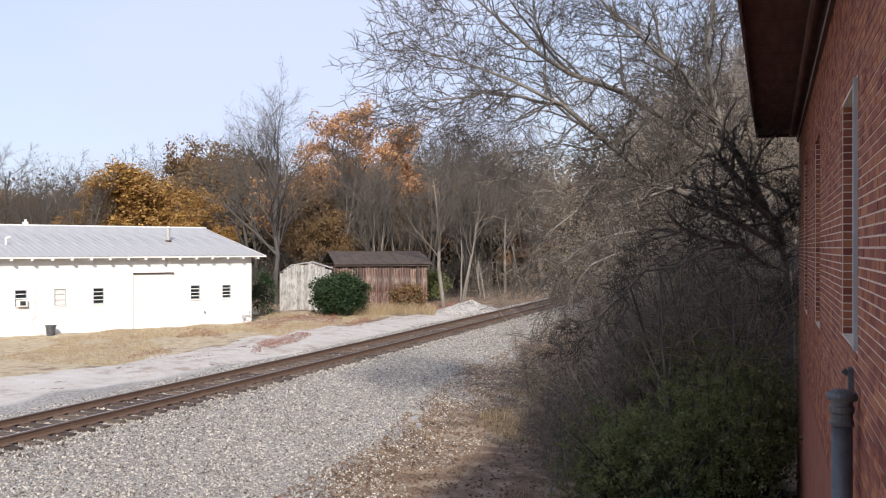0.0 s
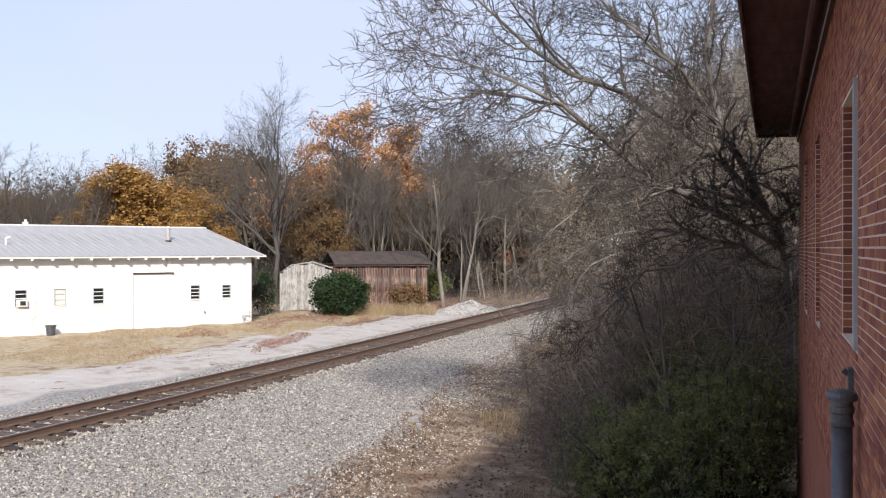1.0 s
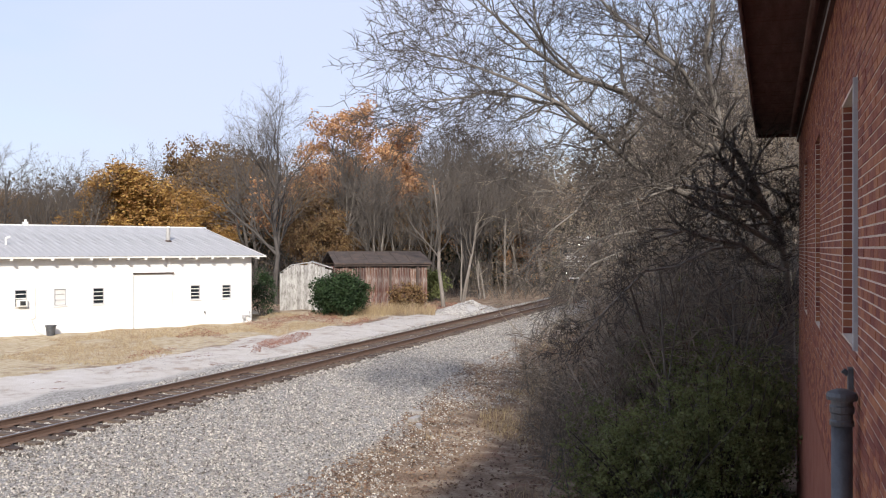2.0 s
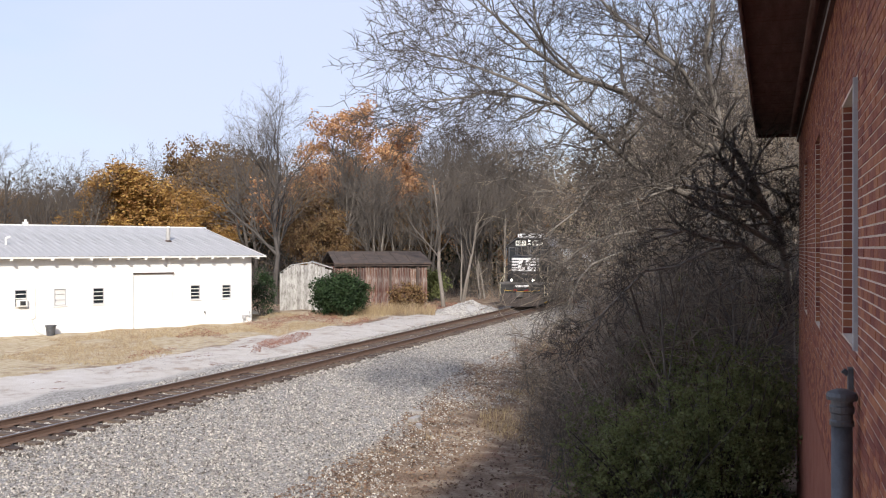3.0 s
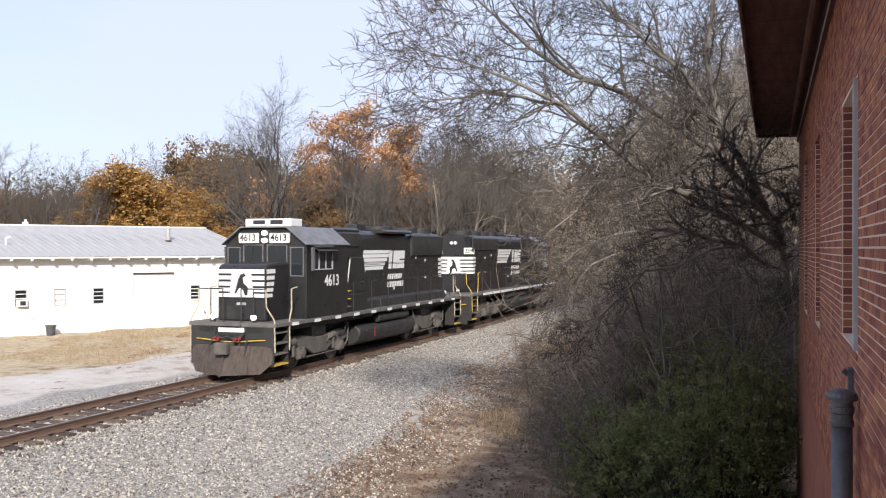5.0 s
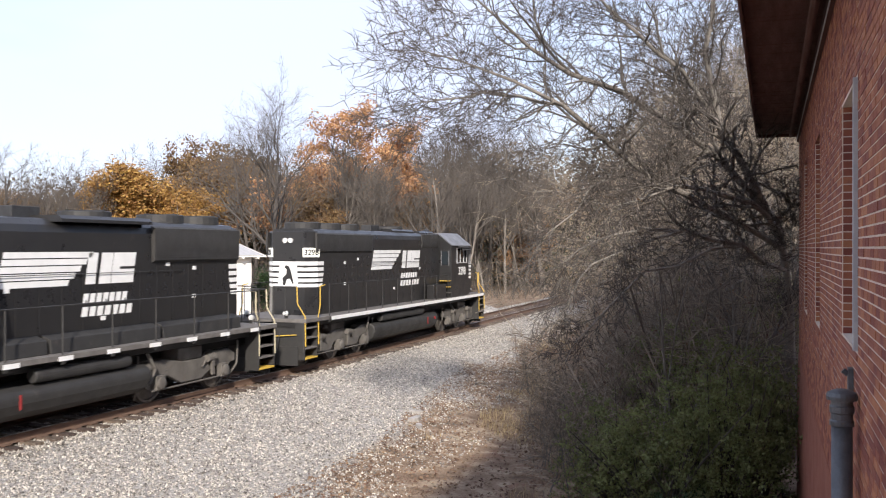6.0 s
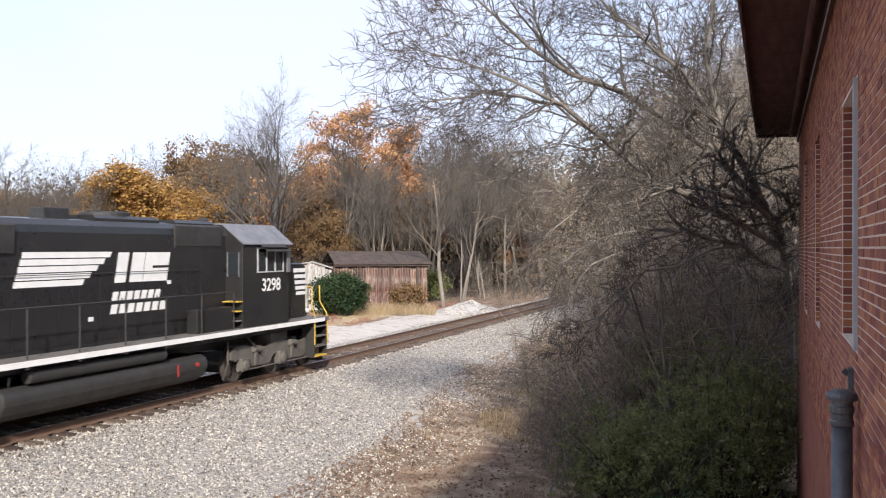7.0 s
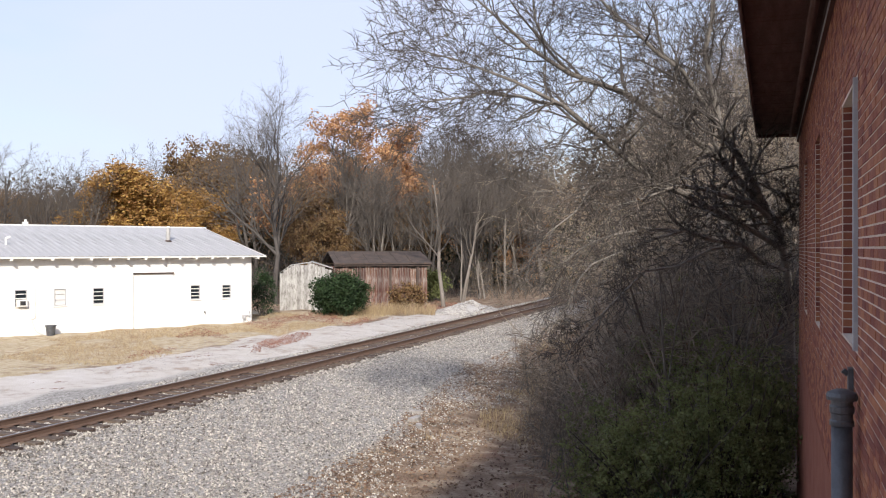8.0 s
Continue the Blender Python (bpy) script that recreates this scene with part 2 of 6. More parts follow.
# ---- mesh helpers ----
class Shape:
    """Gathers vertices and faces for one mesh."""

    def __init__(self):
        self.v, self.f = [], []

    def add(self, verts, faces):
        k = len(self.v)
        self.v += [tuple(p) for p in verts]
        self.f += [tuple(i + k for i in q) for q in faces]
        return self

    def box(self, x0, x1, y0, y1, z0, z1, m=None):
        p = [Vector((x, y, z)) for z in (z0, z1) for y in (y0, y1) for x in (x0, x1)]
        if m:
            p = [m @ q for q in p]
        return self.add(p, [(0, 2, 3, 1), (4, 5, 7, 6), (0, 1, 5, 4), (2, 6, 7, 3), (0, 4, 6, 2), (1, 3, 7, 5)])

    def prism(self, outline, a, b, axis="y"):
        """Extrudes a closed outline of pairs from a to b along an axis; the pairs are the other two axes in order."""
        def at(p, w):
            return {"x": (w, p[0], p[1]), "y": (p[0], w, p[1]), "z": (p[0], p[1], w)}[axis]
        n = len(outline)
        vs = [at(p, a) for p in outline] + [at(p, b) for p in outline]
        fs = [(i, (i + 1) % n, n + (i + 1) % n, n + i) for i in range(n)]
        return self.add(vs, fs + [tuple(range(n))[::-1], tuple(range(n, 2 * n))])

    def rod(self, p, q, r, n=8, r2=None):
        p, q = Vector(p), Vector(q)
        d = (q - p).normalized()
        s = d.orthogonal().normalized()
        t = d.cross(s)
        r2 = r if r2 is None else r2
        vs = [c + (s * math.cos(a) + t * math.sin(a)) * w for c, w in ((p, r), (q, r2)) for a in [2 * math.pi * i / n for i in range(n)]]
        return self.add(vs, [(i, (i + 1) % n, n + (i + 1) % n, n + i) for i in range(n)] + [tuple(range(n))[::-1], tuple(range(n, 2 * n))])

    def pipe(self, pts, r, n=6):
        for a, b in zip(pts, pts[1:]):
            self.rod(a, b, r, n)
        return self

    def lathe(self, prof, n, centre, axis):
        """Spins pairs (radius, along) about an axis through centre."""
        c = Vector(centre)
        ax = {"x": Vector((1, 0, 0)), "y": Vector((0, 1, 0)), "z": Vector((0, 0, 1))}[axis]
        s = ax.orthogonal().normalized()
        t = ax.cross(s)
        vs = [c + ax * h + (s * math.cos(2 * math.pi * i / n) + t * math.sin(2 * math.pi * i / n)) * r for r, h in prof for i in range(n)]
        fs = [(j * n + i, j * n + (i + 1) % n, (j + 1) * n + (i + 1) % n, (j + 1) * n + i) for j in range(len(prof) - 1) for i in range(n)]
        fs += [tuple(range(n))[::-1], tuple((len(prof) - 1) * n + i for i in range(n))]
        return self.add(vs, fs)

    def mesh(self, name):
        me = bpy.data.meshes.new(name)
        me.from_pydata(self.v, [], self.f)
        bm = bmesh.new()
        bm.from_mesh(me)
        bmesh.ops.recalc_face_normals(bm, faces=bm.faces)
        bm.to_mesh(me)
        bm.free()
        return me


def part(name, shape, material, parent=None, label="", bevel=0.0, smooth=False):
    """Links a Shape, or a mesh, as one object under a thing or part."""
    me = shape.mesh(name) if isinstance(shape, Shape) else shape
    if not me.materials:
        me.materials.append(MAT[material])
    if smooth:
        me.shade_smooth()
    ob = new(name, me)
    ob.parent = parent
    if label:
        ob["label"] = label
    if bevel:
        b = ob.modifiers.new("bevel", "BEVEL")
        b.width, b.segments, b.limit_method = bevel, 2, "ANGLE"
    return ob


def thing(name, label, category, group="", kind="", at=None):
    ob = new(name)
    ob.empty_display_size = 0.3
    if at:
        ob.matrix_world = at
    return tagged(ob, label, category, group, kind)


def fast_mesh(name, verts, quads, material, tris=False):
    me = bpy.data.meshes.new(name)
    verts, quads = np.asarray(verts, np.float32), np.asarray(quads, np.int32)
    n, k = quads.shape
    me.vertices.add(len(verts))
    me.vertices.foreach_set("co", verts.ravel())
    me.loops.add(n * k)
    me.loops.foreach_set("vertex_index", quads.ravel())
    me.polygons.add(n)
    me.polygons.foreach_set("loop_start", np.arange(0, n * k, k, dtype=np.int32))
    me.update(calc_edges=True)
    me.materials.append(MAT[material])
    return me


# ---- lie of the land ----
def bend(y):
    """The track's centre line: straight, then swinging slightly to the left in the distance."""
    return -15.95 - 0.027 * 0.5 * ((y - 30) + np.sqrt((y - 30) ** 2 + 100.0))


def land(x, y):
    """Height of the ground."""
    x, y = np.asarray(x, float), np.asarray(y, float)
    d = x - bend(y)
    near = np.interp(d, [-400, -60, -30, -4.5, -3.2, -1.9, -1.35, 1.35, 1.9, 3.2, 8.2, 13.5, 30, 300], [6.0, 0.8, -0.35, -0.35, -0.42, -0.285, -0.235, -0.235, -0.285, -0.42, -0.95, -1.35, -1.35, 2.0])
    lump = 0.05 * np.sin(x * 0.9 + 1.3 * np.sin(y * 0.31)) * np.sin(y * 0.7 + 0.6) + 0.03 * np.sin(x * 2.3 + y * 1.7)
    return near + lump * np.clip((np.abs(d) - 2.2) / 3.0, 0, 1)


gx = np.unique(np.concatenate([np.linspace(-1500, -90, 18), np.linspace(-90, -34, 40), np.arange(-34, 4, 0.25), np.linspace(4, 40, 24), np.linspace(40, 1500, 16)]))
gy = np.unique(np.concatenate([np.linspace(-600, -10, 12), np.linspace(-10, 8, 24), np.arange(8, 70, 0.3), np.linspace(70, 160, 90), np.linspace(160, 2500, 24)]))
GX, GY = np.meshgrid(gx, gy)
GZ = land(GX, GY)
nx, ny = len(gx), len(gy)
ii = (np.arange(ny - 1)[:, None] * nx + np.arange(nx - 1)[None, :]).ravel()
ground_mesh = fast_mesh("ground", np.c_[GX.ravel(), GY.ravel(), GZ.ravel()], np.c_[ii, ii + 1, ii + nx + 1, ii + nx], "stone")
ground_mesh.shade_smooth()


def zone(name, values):
    a = ground_mesh.attributes.new(name, "FLOAT", "POINT")
    a.data.foreach_set("value", np.clip(values, 0, 1).ravel().astype(np.float32))


def wob(x, y, k=1.0):
    return (np.sin(x * 1.1 * k + 2.0 * np.sin(y * 0.37 * k)) + np.sin(y * 0.9 * k + 1.7 * np.sin(x * 0.53 * k)) + 0.6 * np.sin((x + y) * 2.3 * k)) / 2.6


GD = GX - bend(GY)
W = wob(GX, GY)
road_far = np.interp(GY, [0, 26, 31, 36, 44, 56, 64], [-8.5, -7.8, -7.6, -7.9, -7.2, -6.0, -4.2])
zone("ballast", np.clip((GD + np.interp(GY, [22, 28, 33], [5.0, 4.0, 3.1]) + 0.35 * W) / np.interp(GY, [28, 33], [1.6, 0.5]), 0, 1) * np.clip((np.interp(GY, [0, 14, 22, 40, 60], [9.0, 8.9, 7.6, 5.4, 4.5]) - GD + 1.1 * W) / 2.2, 0, 1))
zone("road", np.clip((GD - road_far + 0.6 * W) / 0.7, 0, 1) * (GD < 0) * np.clip((63 - GY + W) / 3, 0, 1))
zone("straw", np.clip((-GD - 6.0 + 0.8 * W) / 1.5, 0, 1) * np.clip((56 - GY) / 6, 0, 1) * np.clip((GX + 75) / 20, 0, 1))


def ground_material():
    m = bpy.data.materials.new("ground_cover")
    m.use_nodes = True
    n, l = m.node_tree.nodes, m.node_tree.links
    b = n["Principled BSDF"]
    b.inputs["Roughness"].default_value, b.inputs["Specular IOR Level"].default_value = 0.95, 0.2
    tc = n.new("ShaderNodeTexCoord")

    def nz(sc, det=6.0, ro=0.65):
        t = n.new("ShaderNodeTexNoise")
        t.inputs["Scale"].default_value, t.inputs["Detail"].default_value, t.inputs["Roughness"].default_value = sc, det, ro
        l.new(tc.outputs["Object"], t.inputs["Vector"])
        return t.outputs["Fac"]

    def ramp(v, *stops):
        r = n.new("ShaderNodeValToRGB")
        e = r.color_ramp.elements
        while len(e) < len(stops):
            e.new(0.5)
        for k, (p, c) in zip(e, stops):
            k.position, k.color = p, (*c, 1)
        l.new(v, r.inputs["Fac"])
        return r.outputs["Color"]

    def mix(f, a, c):
        x = n.new("ShaderNodeMix")
        x.data_type = "RGBA"
        l.new(f, x.inputs["Factor"])
        l.new(a, x.inputs["A"])
        l.new(c, x.inputs["B"])
        return x.outputs["Result"]

    def edge(name, spread):
        a = n.new("ShaderNodeAttribute")
        a.attribute_name = name
        s = n.new("ShaderNodeMath")
        s.operation = "MULTIPLY_ADD"
        l.new(nz(2.2, 8.0, 0.75), s.inputs[0])
        s.inputs[1].default_value = spread
        l.new(a.outputs["Fac"], s.inputs[2])
        r = n.new("ShaderNodeMapRange")
        r.inputs["From Min"].default_value, r.inputs["From Max"].default_value = 0.38 + spread * 0.5, 0.62 + spread * 0.5
        l.new(s.outputs[0], r.inputs["Value"])
        return r.outputs["Result"]

    vor = n.new("ShaderNodeTexVoronoi")
    vor.inputs["Scale"].default_value = 23.0
    l.new(tc.outputs["Object"], vor.inputs["Vector"])
    pebble = ramp(vor.outputs["Color"], (0.0, (0.16, 0.148, 0.138)), (0.5, (0.33, 0.31, 0.29)), (1.0, (0.52, 0.50, 0.47)))
    earth = ramp(nz(1.6), (0.3, (0.14, 0.095, 0.065)), (0.5, (0.26, 0.185, 0.13)), (0.62, (0.38, 0.30, 0.22)), (0.75, (0.20, 0.17, 0.10)))
    straw = ramp(nz(2.4), (0.3, (0.30, 0.22, 0.15)), (0.48, (0.47, 0.38, 0.25)), (0.62, (0.54, 0.46, 0.34)), (0.75, (0.36, 0.30, 0.23)))
    road = ramp(nz(1.1), (0.33, (0.38, 0.31, 0.26)), (0.46, (0.55, 0.505, 0.46)), (0.7, (0.63, 0.595, 0.56)))
    leaves = ramp(nz(0.55, 9.0, 0.75), (0.585, (0, 0, 0)), (0.63, (1, 1, 1)))
    col = mix(edge("straw", 1.1), earth, straw)
    col = mix(edge("road", 1.0), col, road)
    x = n.new("ShaderNodeMix")
    x.data_type = "RGBA"
    l.new(leaves, x.inputs["Factor"])
    l.new(col, x.inputs["A"])
    x.inputs["B"].default_value = (0.23, 0.135, 0.095, 1)
    col = mix(edge("ballast", 0.5), x.outputs["Result"], pebble)
    l.new(col, b.inputs["Base Color"])
    bp = n.new("ShaderNodeBump")
    bp.inputs["Strength"].default_value, bp.inputs["Distance"].default_value = 0.7, 0.05
    l.new(vor.outputs["Distance"], bp.inputs["Height"])
    l.new(bp.outputs["Normal"], b.inputs["Normal"])
    return m


ground_mesh.materials.clear()
ground_mesh.materials.append(ground_material())
tagged(new("ground", ground_mesh), "gravel, pale dirt and dry grass ground beside the railway", "ground", kind="structure")


# ---- scattered stones ----
def stones(name, xs, ys, zs, sizes, material, seed):
    """Many broken stones in one mesh: squashed, turned and jittered octahedra."""
    r = np.random.default_rng(seed)
    k = len(xs)
    base = np.array([(1, 0, 0), (0, 1, 0), (-1, 0, 0), (0, -1, 0), (0, 0, 1), (0, 0, -1)], float)
    v = base[None] * r.uniform(0.6, 1.25, (k, 6, 1)) * np.stack([np.ones(k), r.uniform(0.6, 1, k), r.uniform(0.55, 0.95, k)], 1)[:, None, :]
    v += r.uniform(-0.25, 0.25, (k, 6, 3))
    a, t = r.uniform(0, 6.283, k), r.uniform(-0.9, 0.9, k)
    y2, z2 = v[..., 1] * np.cos(t)[:, None] - v[..., 2] * np.sin(t)[:, None], v[..., 1] * np.sin(t)[:, None] + v[..., 2] * np.cos(t)[:, None]
    x3 = v[..., 0] * np.cos(a)[:, None] - y2 * np.sin(a)[:, None]
    y3 = v[..., 0] * np.sin(a)[:, None] + y2 * np.cos(a)[:, None]
    s = np.asarray(sizes)[:, None]
    v = np.stack([x3 * s + np.asarray(xs)[:, None], y3 * s + np.asarray(ys)[:, None], z2 * s + np.asarray(zs)[:, None]], -1)
    f = np.array([(0, 1, 4), (1, 2, 4), (2, 3, 4), (3, 0, 4), (1, 0, 5), (2, 1, 5), (3, 2, 5), (0, 3, 5)])
    return fast_mesh(name, v.reshape(-1, 3), (f[None] + 6 * np.arange(k)[:, None, None]).reshape(-1, 3), material)


TIE_Y = 3.0 + np.cumsum(0.5 + np.random.default_rng(4).uniform(-0.035, 0.035, 380))


def ballast():
    r = np.random.default_rng(5)
    # stones in the cribs between the ties and about their ends
    k = 26000
    y = TIE_Y[(118 * r.random(k) ** 1.25).astype(int)] + r.uniform(0.14, 0.36, k)
    d = r.uniform(-1.75, 1.75, k)
    keep = np.abs(np.abs(d) - 0.755) > 0.085
    y, d = y[keep], d[keep]
    x = d + bend(y)
    me = stones("crib_stones", x, y, np.maximum(land(x, y) + 0.01, -0.225) + r.uniform(-0.01, 0.025, len(x)), 0.017 + 0.026 * r.random(len(x)) ** 1.5, "stone", 16)
    tagged(new("crib_stones", me), "grey crushed stone packed between the ties", "ballast", kind="stuff")
    k = 105000
    y = 8 + 62 * r.random(k) ** 1.7
    d = np.where(r.random(k) < 0.2, r.uniform(-2.9, 1.3, k), 1.2 + 7.6 * r.random(k))
    lim = np.interp(y, [0, 14, 22, 40, 60], [9.0, 8.9, 7.6, 5.4, 4.5]) + 1.0 * wob(d + bend(y), y) - r.exponential(0.9, k) + 0.9
    keep = d < lim
    y, d = y[keep], d[keep]
    keep = np.abs(np.abs(d) - 0.75) > 0.1
    y, d = y[keep], d[keep]
    x = d + bend(y)
    size = 0.017 + 0.027 * r.random(len(x)) ** 1.5
    me = stones("ballast_stones", x, y, land(x, y) + 0.008, size, "stone", 6)
    tagged(new("ballast_stones", me), "grey crushed stone ballast spread along the track", "ballast", kind="stuff")
    k = 10000
    y = 24 + 38 * r.random(k)
    d = -3.0 - 6.5 * r.random(k) ** 1.5
    x = d + bend(y)
    me = stones("road_gravel", x, y, land(x, y) + 0.003, r.uniform(0.008, 0.024, k), "pale_stone", 7)
    tagged(new("road_gravel", me), "pale loose gravel on the dirt road", "gravel", kind="stuff")
    # the heap of pale stone beside the track
    k = 5200
    a, q = r.uniform(0, 6.283, k), np.sqrt(r.random(k))
    hx, hy = q * np.cos(a), q * np.sin(a)
    x, y = -20.4 + 2.0 * hx, 57.0 + 2.6 * hy
    z = land(x, y) + 0.72 * np.clip(1 - q ** 1.6, 0, 1) * (0.75 + 0.25 * np.sin(3 * a + 1)) * (1 + 0.15 * np.sin(9 * hx))
    me = stones("gravel_heap", x, y, z, r.uniform(0.05, 0.12, k), "pale_stone", 8)
    tagged(new("gravel_heap", me), "low heap of pale broken stone beside the track", "gravel heap", kind="stuff")
    core = Shape()
    n = 28
    core.v = [(-20.4, 57, float(land(-20.4, 57)) + 0.60)] + [(-20.4 + 2.0 * w * math.cos(b), 57 + 2.6 * w * math.sin(b), float(land(-20.4, 57)) + hgt) for w, hgt in ((0.5, 0.36), (1.0, -0.1)) for b in [2 * math.pi * i / n for i in range(n)]]
    core.f = [(0, 1 + i, 1 + (i + 1) % n) for i in range(n)] + [(1 + i, 1 + n + i, 1 + n + (i + 1) % n, 1 + (i + 1) % n) for i in range(n)]
    tagged(part("heap_core", core, "pale_stone"), "packed fine stone inside the heap", "gravel heap", kind="stuff")


ballast()


# ---- track ----
def track():
    road = thing("railway_track", "single railway track with rusty rails on weathered ties", "railway track", kind="structure")
    ys = np.concatenate([np.arange(-30, 30, 3.0), np.arange(30, 190, 2.0)])
    for side in (-0.755, 0.755):
        body, head = Shape(), Shape()
        prof = [(-0.07, -0.172), (0.07, -0.172), (0.07, -0.160), (0.012, -0.135), (0.012, -0.045), (0.034, -0.035), (0.034, -0.004), (-0.034, -0.004), (-0.034, -0.035), (-0.012, -0.045), (-0.012, -0.135), (-0.07, -0.160)]
        top = [(-0.036, -0.006), (0.036, -0.006), (0.030, 0.0), (-0.030, 0.0)]
        for shp, pr in ((body, prof), (head, top)):
            n = len(pr)
            for y in ys:
                cx = float(bend(y)) + side
                shp.v += [(cx + px, float(y), pz) for px, pz in pr]
            for j in range(len(ys) - 1):
                shp.f += [(j * n + i, j * n + (i + 1) % n, (j + 1) * n + (i + 1) % n, (j + 1) * n + i) for i in range(n)]
        rail = part("rail", body, "rail_side", road)
        part("rail_head", head, "rail_top", rail, "worn steel running surface")
    base = Shape().box(-1.3, 1.3, -0.115, 0.115, -0.32, -0.172)
    plate = Shape().box(-0.18, 0.18, -0.10, 0.10, -0.170, -0.155)
    tie_me = [base.mesh("tie")]
    for me in tie_me:
        me.materials.append(MAT["tie"])
    plate_me = plate.mesh("tie_plate")
    plate_me.materials.append(MAT["rail_side"])
    r = random.Random(4)
    for n, y in enumerate(float(v) for v in TIE_Y[:190]):
        ob = part("tie", tie_me[0], "tie", road)
        ob.matrix_local = pose(float(bend(y)) + r.uniform(-0.06, 0.06), y, r.uniform(-0.012, 0.008), 0, 0, r.uniform(-1.5, 1.5))
        ob.scale = (r.uniform(0.97, 1.03), r.uniform(0.9, 1.08), 1)
        if n < 70:
            for side in (-0.755, 0.755):
                pl = part("tie_plate", plate_me, "rail_side", road)
                pl.matrix_local = pose(float(bend(y)) + side, y, 0.002)
    rest = Shape()
    for y in (float(v) for v in TIE_Y[190:]):
        rest.box(float(bend(y)) - 1.3, float(bend(y)) + 1.3, y - 0.11, y + 0.11, -0.3, -0.172)
    tagged(part("distant_ties", rest, "tie", road), kind="stuff")


track()


# ---- white building ----
def white_building():
    b = thing("white_building", "long low white painted block building with a metal roof", "building", at=pose(-28.9, 44.47, 0, 0, 0, math.degrees(math.atan2(-0.461, 0.887)) + 90))
    # local x runs along the front away from the camera (0 at the near corner's far end), y into the building
    L, D, H, G = 24.0, 14.0, 3.42, -0.6
    holes = [(-12.67, -12.10, 1.05, 1.87), (-10.84, -10.27, 1.05, 1.87), (-8.95, -8.39, 1.06, 1.86), (-3.70, -3.14, 1.09, 1.85), (-1.82, -1.28, 1.10, 1.83)]
    front = Shape()
    xs = sorted({-L, 0.0, *(v for q in holes for v in q[:2])})
    zs = sorted({G, H, *(v for q in holes for v in q[2:])})
    for x0, x1 in zip(xs, xs[1:]):
        for z0, z1 in zip(zs, zs[1:]):
            if not any(q[0] <= x0 and x1 <= q[1] and q[2] <= z0 and z1 <= q[3] for q in holes):
                front.box(x0, x1, 0, 0.2, z0, z1)
    me = front.mesh("front_wall")
    bm = bmesh.new()
    bm.from_mesh(me)
    bmesh.ops.remove_doubles(bm, verts=bm.verts, dist=0.0005)
    bm.verts.index_update()
    twins = {}
    for f in bm.faces:
        twins.setdefault(tuple(sorted(v.index for v in f.verts)), []).append(f)
    bmesh.ops.delete(bm, geom=[f for q in twins.values() if len(q) > 1 for f in q], context="FACES_ONLY")
    bmesh.ops.recalc_face_normals(bm, faces=bm.faces)
    bm.to_mesh(me)
    bm.free()
    part("front_wall", me, "white_wall", b)
    part("back_wall", Shape().box(-L, 0, D - 0.2, D, G, H), "white_wall", b)
    for x in (-L, -0.2):
        part("gable_wall", Shape().prism([(0.2, G), (D - 0.2, G), (D - 0.2, H), (D / 2, 5.0), (0.2, H)], x, x + 0.2, "x"), "white_wall", b)
    # roof of ribbed sheets, in strips
    rise = (5.12 - 3.44) / (D / 2 + 0.55)
    w = 0.92
    n = 0
    x = -L - 0.4
    sheet = Shape()
    y0, z0, y1, z1 = -0.55, 3.46, D / 2, 5.14
    prof = [(0.0, 0.0), (0.03, 0.018), (0.06, 0.0), (0.30, 0.0), (0.33, 0.018), (0.36, 0.0), (0.60, 0.0), (0.63, 0.018), (0.66, 0.0), (w, 0.0)]
    k = len(prof)
    for yy, zz in ((y0, z0), (y1, z1)):
        sheet.v += [(px, yy, zz + pz) for px, pz in prof] + [(px, yy, zz + pz - 0.012) for px, pz in prof]
    for i in range(k - 1):
        sheet.f += [(i, i + 1, 2 * k + i + 1, 2 * k + i), (k + i, 3 * k + i, 3 * k + i + 1, k + i + 1), (i, k + i, k + i + 1, i + 1), (2 * k + i, 2 * k + i + 1, 3 * k + i + 1, 3 * k + i)]
    me = sheet.mesh("roof_sheet")
    me.materials.append(MAT["metal_roof"])
    while x < 0.3:
        ob = part("roof_sheet", me, "metal_roof", b)
        ob.matrix_local = pose(x, 0, random.uniform(0, 0.004))
        ob = part("roof_sheet", me, "metal_roof", b)
        ob.matrix_local = pose(x + w, D, 0, 0, 0, 180)
        x += w
    part("ridge_cap", Shape().prism([(D / 2 - 0.2, 5.10), (D / 2, 5.165), (D / 2 + 0.2, 5.10), (D / 2, 5.18)], -L - 0.4, 0.7, "x"), "white_trim", b)
    part("eave_board", Shape().box(-L - 0.4, 0.66, -0.53, -0.50, 3.36, 3.445), "white_trim", b)
    part("rake_board", Shape().prism([(-0.52, 3.34), (D / 2, 5.02), (D / 2, 5.12), (-0.52, 3.44)], 0.62, 0.655, "x"), "white_trim", b)
    part("ceiling_deck", Shape().prism([(-0.5, 3.40), (D / 2, 5.07), (D + 0.5, 3.40), (D / 2, 5.10)], -L - 0.3, 0.6, "x"), "old_roof", b)
    tail = Shape().prism([(-0.58, 3.26), (0.0, 3.30), (0.0, 3.42), (-0.58, 3.36)], -0.055, 0.055, "x").mesh("rafter_tail")
    tail.materials.append(MAT["white_trim"])
    x = 0.12
    while x > -L:
        ob = part("rafter_tail", tail, "white_trim", b)
        ob.matrix_local = pose(x, 0, 0)
        x -= 0.935
    kinds = ("cooler", "blind", "louvre", "louvre", "louvre")
